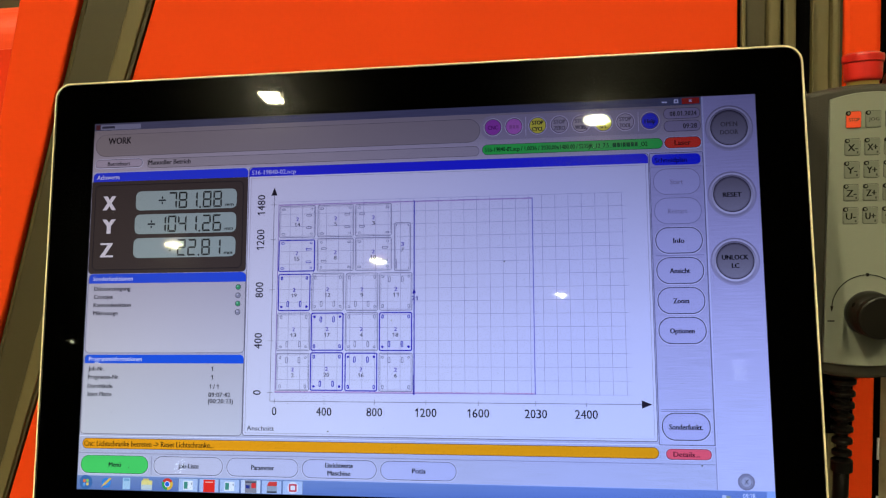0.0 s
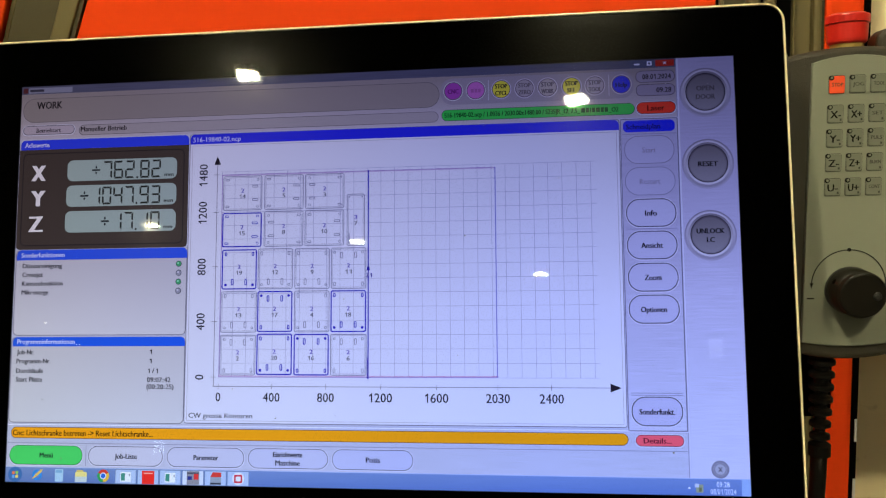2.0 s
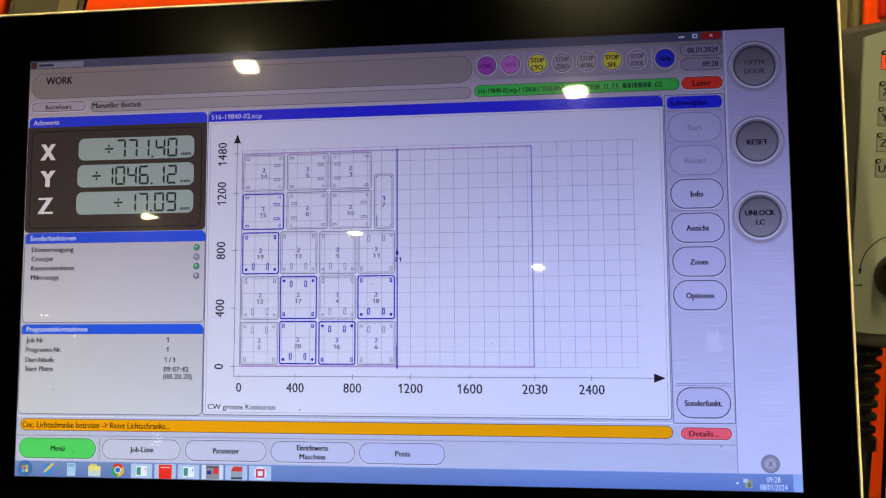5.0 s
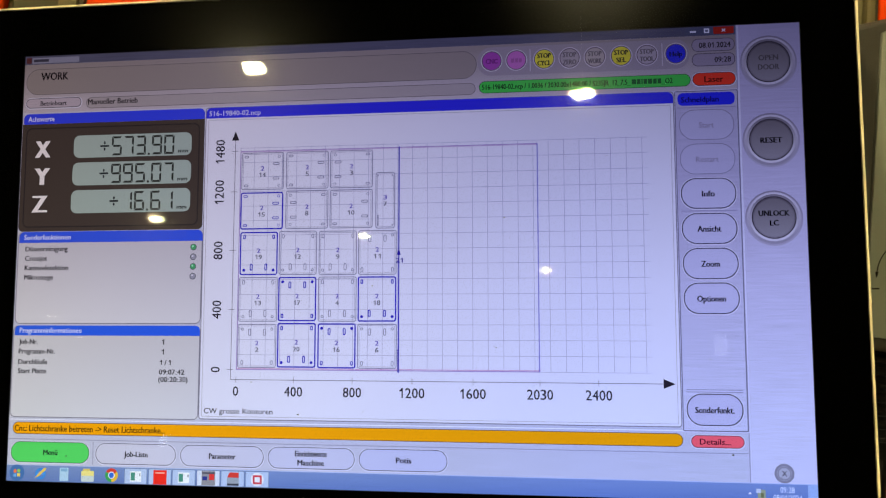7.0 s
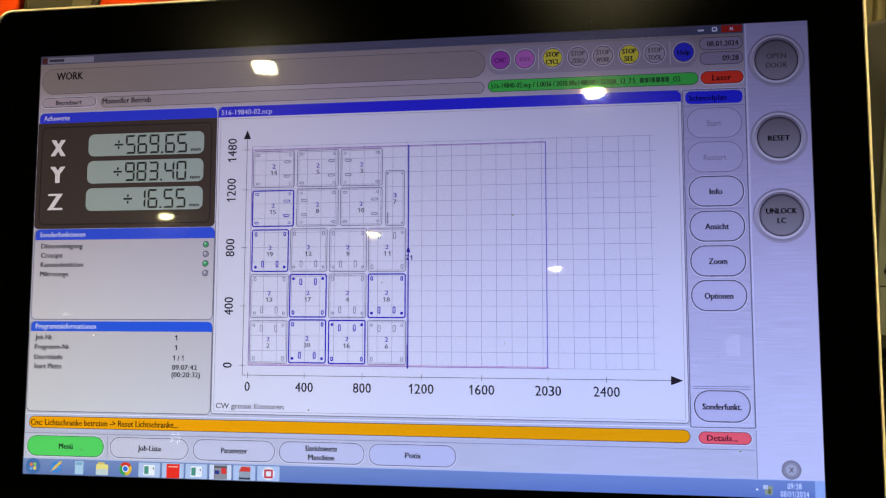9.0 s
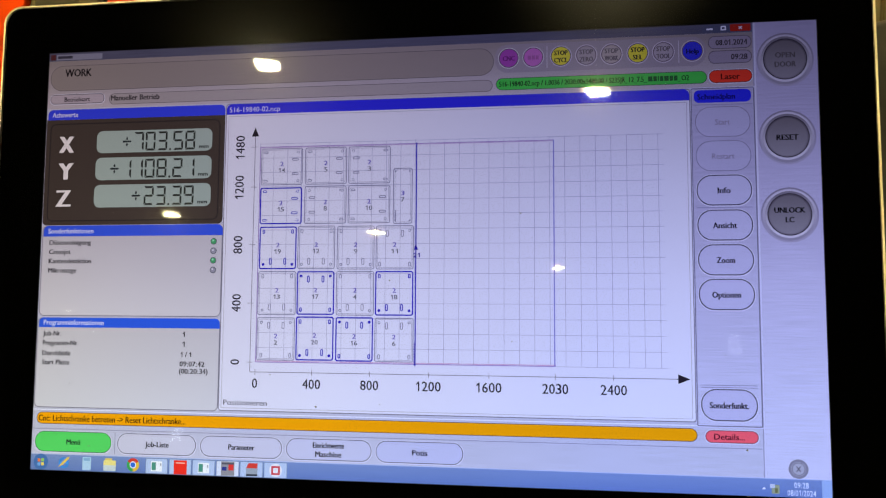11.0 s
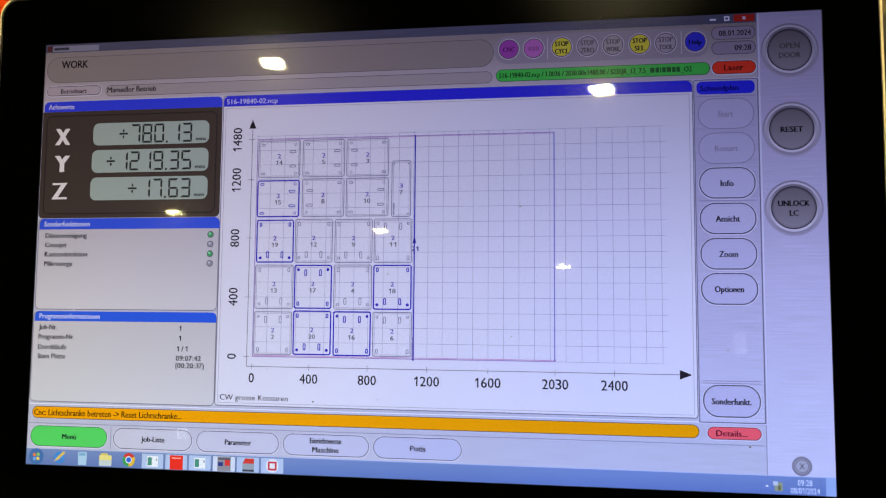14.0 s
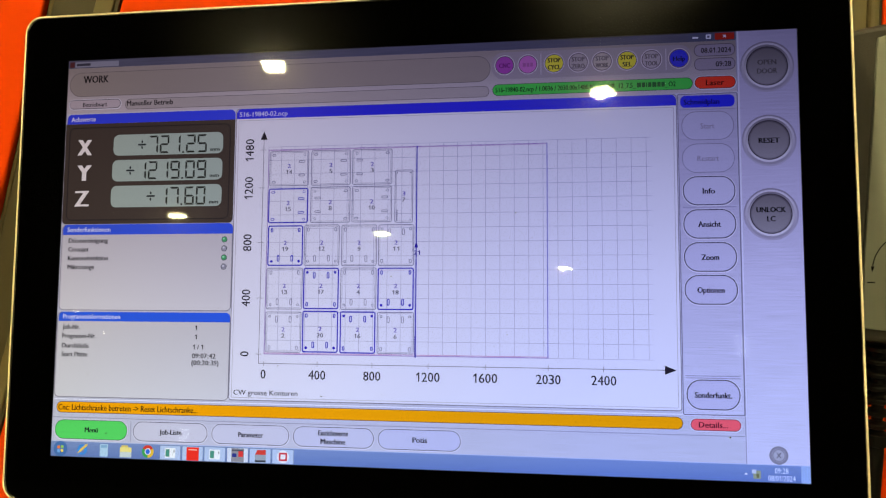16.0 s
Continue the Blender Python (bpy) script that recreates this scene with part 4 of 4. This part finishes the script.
def taskbar(mo):
    tb = part("task_bar", rect(0, 1920, 1040, 1080, 3), glow((98, 120, 178), 0.12, True, ((118, 138, 188), 1080, 1040)), mo, "blue translucent task bar")
    part("upper_edge", rect(0, 1920, 1039, 1041, 4), glow((176, 186, 222)), tb)
    orb = part("start_orb", disc(28, 1060, 20, 5), glow((70, 108, 168)), tb, "round start button")
    for du, dv, rgb in ((-9, -8, (222, 120, 70)), (1, -9, (140, 190, 96)), (-9, 2, (110, 160, 220)), (1, 1, (226, 200, 96))):
        part("window_pane", rect(28 + du, 36 + du, 1060 + dv, 1068 + dv, 6, 2), glow(rgb), orb)
    ie = part("browser_icon", annulus(91, 1061, 14, 6, 5), glow((62, 132, 210)), tb)
    part("bar", rect(80, 103, 1058.5, 1063, 5.5), glow((72, 146, 220)), ie)
    part("swoosh", face([(76, 1072), (84, 1062), (100, 1047), (107, 1046), (104, 1052), (88, 1066)], 6), glow((222, 190, 90)), ie)
    doc = part("notepad_icon", rect(142, 165, 1045, 1077, 5, 2), glow((170, 200, 226)), tb)
    part("heading", rect(145, 162, 1047, 1054, 6), glow((128, 168, 204)), doc)
    fo = part("folder_icon", rect(199, 232, 1051, 1077, 5, 3), glow((230, 216, 132)), tb)
    part("tab", rect(203, 222, 1046, 1054, 4.5, 2), glow((214, 192, 104)), fo)
    part("front_flap", rect(199, 232, 1063, 1077, 6, 2), glow((196, 206, 206)), fo)
    ch = part("browser_icon", disc(278, 1060, 16.5, 5), glow((222, 180, 60)), tb)
    part("red_third", face([(278, 1060)] + [(278 + 16.5 * math.cos(radians(a)), 1060 - 16.5 * math.sin(radians(a))) for a in range(30, 151, 12)], 6), glow((206, 62, 50)), ch)
    part("green_third", face([(278, 1060)] + [(278 + 16.5 * math.cos(radians(a)), 1060 - 16.5 * math.sin(radians(a))) for a in range(150, 271, 12)], 6), glow((64, 158, 84)), ch)
    part("white_ring", disc(278, 1060, 8.6, 7), glow((226, 228, 240)), ch)
    part("blue_centre", disc(278, 1060, 6.4, 8), glow((52, 104, 206)), ch)
    for i, u0 in enumerate((311, 373, 434, 496, 557, 618)):
        bt = part("task_button", rect(u0, u0 + 59, 1042, 1080, 4, 3), glow((176, 192, 224) if i != 3 else (208, 214, 232)), tb)
        part("rim", outline(u0, u0 + 59, 1042, 1080, 3, 1.4, 5), glow((108, 124, 164)), bt)
        c = u0 + 30
        if i in (0, 2):
            part("page", rect(c - 15, c + 14, 1049, 1074, 6), glow((232, 234, 240)), bt)
            part("picture", rect(c - 13, c - 2, 1052, 1071, 7), glow((76, 142, 124)), bt)
            part("mark", rect(c + 9, c + 12, 1054, 1060, 7), glow((140, 142, 158)), bt)
        elif i == 1:
            part("red_square", rect(c - 17, c + 17, 1045, 1079, 6), glow((232, 48, 36)), bt)
            part("stripe", rect(c - 12, c + 12, 1050, 1053, 7), glow((246, 170, 150)), bt)
        elif i == 3:
            part("machine_picture", rect(c - 17, c + 17, 1044, 1078, 6), glow((140, 138, 146)), bt)
            part("stripe", rect(c - 16, c + 16, 1047, 1051, 7), glow((84, 82, 94)), bt)
            part("blue_square", rect(c - 15, c - 3, 1057, 1066, 7), glow((48, 56, 130)), bt)
            part("red_square", rect(c + 2, c + 15, 1051, 1065, 7), glow((214, 58, 56)), bt)
        elif i == 4:
            part("red_roof", face([(c - 14, 1058), (c - 8, 1046), (c + 15, 1046), (c + 15, 1058)], 6), glow((206, 64, 56)), bt)
            part("grey_box", rect(c - 14, c + 15, 1058, 1075, 6), glow((150, 158, 172)), bt)
            part("dark_base", rect(c - 14, c + 15, 1072, 1077, 7), glow((62, 66, 78)), bt)
        else:
            part("white_disc", disc(c, 1061, 16, 6), glow((228, 226, 236)), bt)
            part("red_frame", outline(c - 11, c + 11, 1051, 1072, 2, 4.5, 7), glow((196, 62, 76)), bt)
    part("tray_arrow", face([(1773, 1064), (1777, 1059.5), (1781, 1064)], 6), glow(LIT), tb)
    ic = part("tray_icon", rect(1793, 1810, 1054, 1073, 6, 2), glow((150, 156, 128)), tb)
    part("grey_corner", rect(1790, 1800, 1052, 1061, 7), glow((190, 196, 214)), ic)
    part("dark_mark", rect(1800, 1806, 1061, 1071, 7), glow((110, 112, 74)), ic)
    write("09:28", 1856, 1053, 12.5, (226, 232, 250), tb, 30)
    write("08/01/2024", 1856, 1070, 12.5, (226, 232, 250), tb, 60)
    part("desktop_button", rect(1899, 1920, 1041, 1080, 4, 2), glow((150, 172, 216)), tb)


def drawing(mo, plan, window):
    """The cutting plan: sheet, grid, axes and the nested workpieces. Millimetres of the plan: a, b."""
    ox, oy, sx, sy = 589.5, 802.0, 0.3598, 0.3628

    def A(a):
        return ox + sx * a

    def B(b):
        return oy - sy * b
    paper = (222, 220, 238)
    pl = part("plan_panel", pierced(*plan, [window], 2), glow(paper, 0.015), mo, "white panel with the cutting plan")
    part("rim", outline(496, 1636, 152, 922, 8, 2.2, 4), glow((124, 120, 138)), pl)
    part("inner_edge", outline(503.5, 1628, 184, 915, 2, 1.4, 4.5), glow((176, 172, 186)), pl)
    hd = part("panel_header", rect(498, 1634, 153, 180, 5, 14, ("bl", "br")), glow((48, 46, 216), 0.04), mo, "blue header of the cutting plan")
    write("516-19840-02.ncp", 506, 168, 13, (196, 196, 236), hd, 133, "L", 0.012)
    # grid every hundred millimetres
    grid = bmesh.new()
    for i in range(28):
        rect(A(100 * i) - 0.55, A(100 * i) + 0.55, B(1506), B(0), 4, bm=grid)
    for j in range(16):
        rect(A(0), A(2738), B(100 * j) - 0.5, B(100 * j) + 0.5, 4, bm=grid)
    part("grid_lines", grid, glow((164, 162, 194)), pl, "thin grey grid lines")
    # sheet outline
    part("sheet_outline", outline(A(0), A(2030), B(1480), B(0), 0.5, 1.6, 5), glow((146, 110, 186)), pl, "thin violet outline of the steel sheet")
    dash = bmesh.new()
    for i in range(170):
        rect(A(12 * i), A(12 * i + 8), B(9) - 0.9, B(9) + 0.9, 5.5, bm=dash)
    part("dashed_edge", dash, glow((184, 96, 160)), pl)
    part("sheet_edge", rect(A(0), A(2030), B(1472) - 0.6, B(1472) + 0.6, 5.5), glow((168, 128, 186)), pl)
    part("sheet_edge", rect(A(2030) - 2, A(2030) + 0.6, B(1480), B(0), 5.6), glow((128, 124, 204)), pl)
    # axes
    axes = bmesh.new()
    rect(575, 576.6, 232, 826, 5, bm=axes), rect(575, 1606, 825, 826.6, 5, bm=axes)
    for a in (0, 400, 800, 1200, 1600, 2030, 2400):
        rect(A(a) - 0.7, A(a) + 0.7, 819, 833, 5, bm=axes)
    for b in (0, 400, 800, 1200, 1480):
        rect(566, 582, B(b) - 0.7, B(b) + 0.7, 5, bm=axes)
    part("axes", axes, glow((120, 116, 134)), pl, "grey coordinate axes")
    for pts in ([(575.8, 215), (566.3, 238), (585.3, 238)], [(1624, 825.8), (1597, 815), (1597, 836.6)]):
        part("arrow_head", face(pts, 6), glow((40, 34, 44)), pl)
    for a in (0, 400, 800, 1200, 1600, 2030, 2400):
        write(str(a), A(a), 853, 23, (62, 58, 74), pl, {1: 13, 3: 44, 4: 59}[len(str(a))])
    for b in (0, 400, 800, 1200, 1480):
        write(str(b), 537, B(b), 23, (62, 58, 74), pl, {1: 13, 3: 44, 4: 59}[len(str(b))], turn=90)
    # cut edge
    part("cut_line", rect(987, 990, B(1480) - 1, 806, 7), glow((44, 36, 176)), pl, "blue cut line")
    ticks = bmesh.new()
    for i in range(9):
        rect(985, 989, 752 + 6 * i, 755.5 + 6 * i, 7.5, bm=ticks)
    face([(983.5, 527), (988.5, 510), (993.5, 527)], 7.5, ticks)
    part("cut_marks", ticks, glow((40, 30, 150)), pl)
    write("21", 990, 540, 11, (70, 62, 150), pl, 16, layer=8, bold=0.03)

    grey, blue = (124, 122, 152), (44, 34, 184)
    two, num = (92, 76, 182), (104, 102, 122)
    V = {"2": (592, 689, 692, 797), "20": (691.5, 787, 689, 796), "16": (791.5, 885, 690, 797), "6": (889, 984, 691, 797),
         "13": (592, 690, 578, 686), "17": (692, 787, 578, 685), "4": (791.5, 886, 578, 686), "18": (889, 983, 578, 686),
         "19": (593, 689, 467, 573), "12": (692, 787, 466, 573), "9": (792, 886, 467, 574), "11": (889.5, 983, 467, 574)}
    inverted = {"20", "13", "4", "18", "19", "12", "9"}
    strong = {"20", "16", "17", "18", "19", "15"}

    def piece(key, u0, u1, v0, v1, put):
        st = key in strong
        c, w = (blue, 3.2) if st else (grey, 1.9)
        bm = outline(u0, u1, v0, v1, 6, w, 7)
        if not st:
            outline(u0 + 4, u1 - 4, v0 + 4, v1 - 4, 4, 0.8, 6.6, (), bm)
        put(bm, st)
        ob = part("workpiece_outline", bm, glow(c), pl, "blue outline of a workpiece" if st else "grey outline of a workpiece")
        cu, cv = (u0 + u1) / 2, (v0 + v1) / 2
        write("3" if key == "7" else "2", cu, cv - 7, 11, two, ob, 8, layer=8, bold=0.02)
        write(key, cu, cv + 9, 11, num, ob, 8 if len(key) == 1 else 16, layer=8, bold=0.02)

    for key, (u0, u1, v0, v1) in V.items():
        flip = key in inverted

        def put(bm, st, u0=u0, u1=u1, v0=v0, v1=v1, flip=flip):
            w = 2.4 if st else 1.7
            def q(v):
                return v1 - (v - v0) if flip else v
            for s in (-1, 1):
                cu = (u0 + u1) / 2
                a, b = sorted((q(v0 + 11), q(v0 + 28)))
                outline(cu + s * 18.5 - 3.6, cu + s * 18.5 + 3.6, a, b, 3.2, w, 7.2, (), bm, 4)
                a, b = sorted((q(v1 - 18), q(v1 - 7)))
                outline(cu + s * 37 - 3.4, cu + s * 37 + 3.4, a, b, 3.2, w, 7.2, (), bm, 4)
                (disc if st else (lambda *k: annulus(k[0], k[1], k[2], 1.7, k[3], k[4], 12)))(cu + s * 37, q(v0 + 12), 3.6, 7.2, bm)
        piece(key, u0, u1, v0, v1, put)
    Hs = {"15": (592, 701, 369, 461), "8": (707, 814, 367, 461), "10": (818, 924, 367, 461), "14": (593, 701, 270, 363), "5": (707, 814, 270, 363), "3": (818, 924, 270, 363)}
    for key, (u0, u1, v0, v1) in Hs.items():
        flip = key in ("8", "3")

        def put(bm, st, u0=u0, u1=u1, v0=v0, v1=v1, flip=flip):
            def q(u):
                return u0 + u1 - u if flip else u
            for s in (-1, 1):
                cv = (v0 + v1) / 2
                a, b = sorted((q(u1 - 28), q(u1 - 11)))
                outline(a, b, cv + s * 18 - 3.4, cv + s * 18 + 3.4, 3.2, 1.8, 7.2, (), bm, 4)
                a, b = sorted((q(u0 + 7), q(u0 + 18)))
                outline(a, b, cv + s * 36 - 3.2, cv + s * 36 + 3.2, 3.2, 1.8, 7.2, (), bm, 4)
                annulus(q(u1 - 12), cv + s * 36, 3.6, 1.3, 7.2, bm, 12)
        piece(key, u0, u1, v0, v1, put)

    def dots(bm, st):
        for u in (937, 972):
            for v in (334, 455):
                disc(u, v, 2, 7.2, bm, 8)
        for i in range(5):
            rect(935, 939, 430 + 5 * i, 433.5 + 5 * i, 7.2, bm=bm)
    piece("7", 931, 979, 326, 463, dots)


# ---------------------------------------------------------------- counting readouts
SEGMENTS = {"0": "abcdef", "1": "bc", "2": "abged", "3": "abgcd", "4": "fgbc", "5": "afgcd", "6": "afgedc", "7": "abc", "8": "abcdefg", "9": "abcdfg", " ": ""}
# seconds, X, Y, Z as the readouts show them
VALUES = [
    (0.0, " 781.88", "1041.26", "  22.81"), (0.3, " 787.07", "1038.86", "  17.23"), (0.8, " 778.21", "1048.00", "  17.14"), (1.3, " 762.82", "1047.93", "  17.10"),
    (2.3, " 740.39", "1042.93", "  17.05"), (2.8, " 743.93", "1035.04", "  17.02"), (3.3, " 777.29", "1034.49", "  17.04"), (3.8, " 788.56", "1040.48", "  17.07"),
    (4.7, " 771.40", "1046.12", "  17.09"), (5.4, " 655.18", "1012.74", "  22.40"), (6.1, " 569.30", " 990.15", "  22.36"), (6.42, " 570.54", " 989.10", "  16.60"),
    (6.8, " 573.90", " 995.07", "  16.61"), (7.8, " 549.61", " 996.81", "  16.56"), (8.3, " 545.21", " 984.70", "  16.53"), (8.85, " 569.65", " 983.40", "  16.55"),
    (9.7, " 574.02", " 992.36", "  16.60"), (10.4, " 703.58", "1108.21", "  23.39"), (11.1, " 826.69", "1219.55", "  23.41"), (11.85, " 825.70", "1219.55", "  17.70"),
    (12.3, " 818.33", "1219.51", "  17.71"), (13.3, " 806.03", "1219.46", "  17.66"), (13.8, " 780.13", "1219.35", "  17.63"), (14.3, " 755.40", "1219.23", "  17.62"),
    (14.9, " 738.32", "1219.16", "  17.61"), (15.4, " 721.25", "1219.09", "  17.60"),
]
CLOCK = [(0.0, 23), (0.35, 24), (1.35, 25), (2.85, 26), (3.35, 27), (4.5, 28), (5.4, 29), (6.2, 30), (7.7, 31), (8.7, 32), (9.1, 33), (10.1, 34), (11.1, 35), (12.2, 36), (13.3, 37), (14.3, 38), (15.3, 39)]
STATUS = [(0.0, 0), (0.35, 1), (5.6, 2), (6.1, 0), (6.75, 1), (10.0, 2), (11.7, 0), (13.25, 1)]
CELLS = [216.5, 248.5, 280.5, 313, 356, 388.5]      # left edges of the six digits
SINK = 3 * STEP


def segment_mesh(u, v0, seg):
    """One slanted-ended bar of a seven-segment digit."""
    w, h, t = 27, 49, 5.2
    top, mid, low = v0, v0 + h / 2, v0 + h
    g = 1.2
    shapes = {
        "a": [(u + g, top), (u + w - g, top), (u + w - t, top + t), (u + t, top + t)],
        "d": [(u + t, low - t), (u + w - t, low - t), (u + w - g, low), (u + g, low)],
        "g": [(u + g + 1, mid), (u + t, mid - t / 2), (u + w - t, mid - t / 2), (u + w - g - 1, mid), (u + w - t, mid + t / 2), (u + t, mid + t / 2)],
        "f": [(u, top + g), (u + t, top + t + g), (u + t, mid - t / 2 - g), (u, mid - g)],
        "e": [(u, mid + g), (u + t, mid + t / 2 + g), (u + t, low - t - g), (u, low - g)],
        "b": [(u + w - t, top + t + g), (u + w, top + g), (u + w, mid - g), (u + w - t, mid - t / 2 - g)],
        "c": [(u + w - t, mid + t / 2 + g), (u + w, mid + g), (u + w, low - g), (u + w - t, low - t - g)],
    }
    return face(shapes[seg], 7)


def counters(fields):
    """The bars of all digits, and a list of those that come forward and sink back."""
    ink = glow((44, 46, 44))
    moving = []
    for row, axis, v0 in ((1, "X", 218), (2, "Y", 288.5), (3, "Z", 359.5)):
        field = fields[axis]
        part("decimal_point", rect(345.5, 351, v0 + 44.5, v0 + 50, 7, 2), ink, field)
        sign = bmesh.new()
        rect(-12, 12, -2.4, 2.4, 7, 2, bm=sign)
        face([(-2.6, -9), (0, -13), (2.6, -9), (2.0, -4.5), (-2.0, -4.5)], 7, sign), face([(-2.0, 4.5), (2.0, 4.5), (2.6, 9), (0, 13), (-2.6, 9)], 7, sign)
        for v in sign.verts:
            v.co.x -= X(0)
            v.co.z -= Z(0)
        so = part("plus_sign", sign, ink, field)
        places = []
        for val in VALUES:
            lead = len(val[row]) - len(val[row].lstrip())
            places.append((val[0], {"X": 229, "Z": 259}.get(axis, 197 if lead == 0 else 229)))
        so.location = (X(places[0][1]), 0, Z(v0 + 24))
        if len({p for _, p in places}) > 1:
            moving.append((so, [(t, (X(p), 0, Z(v0 + 24))) for t, p in places]))
        for c in range(6):
            for seg in "abcdefg":
                states = [(val[0], seg in SEGMENTS[val[row].replace(".", "")[c]]) for val in VALUES]
                if not any(s for _, s in states):
                    continue
                ob = part("segment", segment_mesh(CELLS[c], v0, seg), ink, field)
                if not all(s for _, s in states):
                    moving.append((ob, [(t, (0, 0 if s else SINK, 0)) for t, s in states]))
    return moving


def jumps(states, quick=0.05):
    """Rows for walk(): each place is held until the next one is taken up quickly."""
    rows, last = [(0.0, states[0][1])], states[0][1]
    for t, p in states[1:]:
        if p != last:
            rows += [(t - quick, last), (t, p)]
            last = p
    return [(t, pose(*p)) for t, p in rows + [(16.0, last)]]


hall()
machine()
pendant()
MONITOR, FIELDS, TENS, ONES, MESSAGE = monitor()
MOVING = counters(FIELDS)


def motions():
    for ob, states in MOVING:
        walk(ob, jumps(states))
    walk(TENS, jumps([(t, (0, 0, (s // 10) * 18 * PX)) for t, s in CLOCK]))
    walk(ONES, jumps([(t, (0, 0, (s % 10) * 18 * PX)) for t, s in CLOCK]))
    walk(MESSAGE, jumps([(t, (0, 0, k * 26 * PX)) for t, k in STATUS]))


motions()
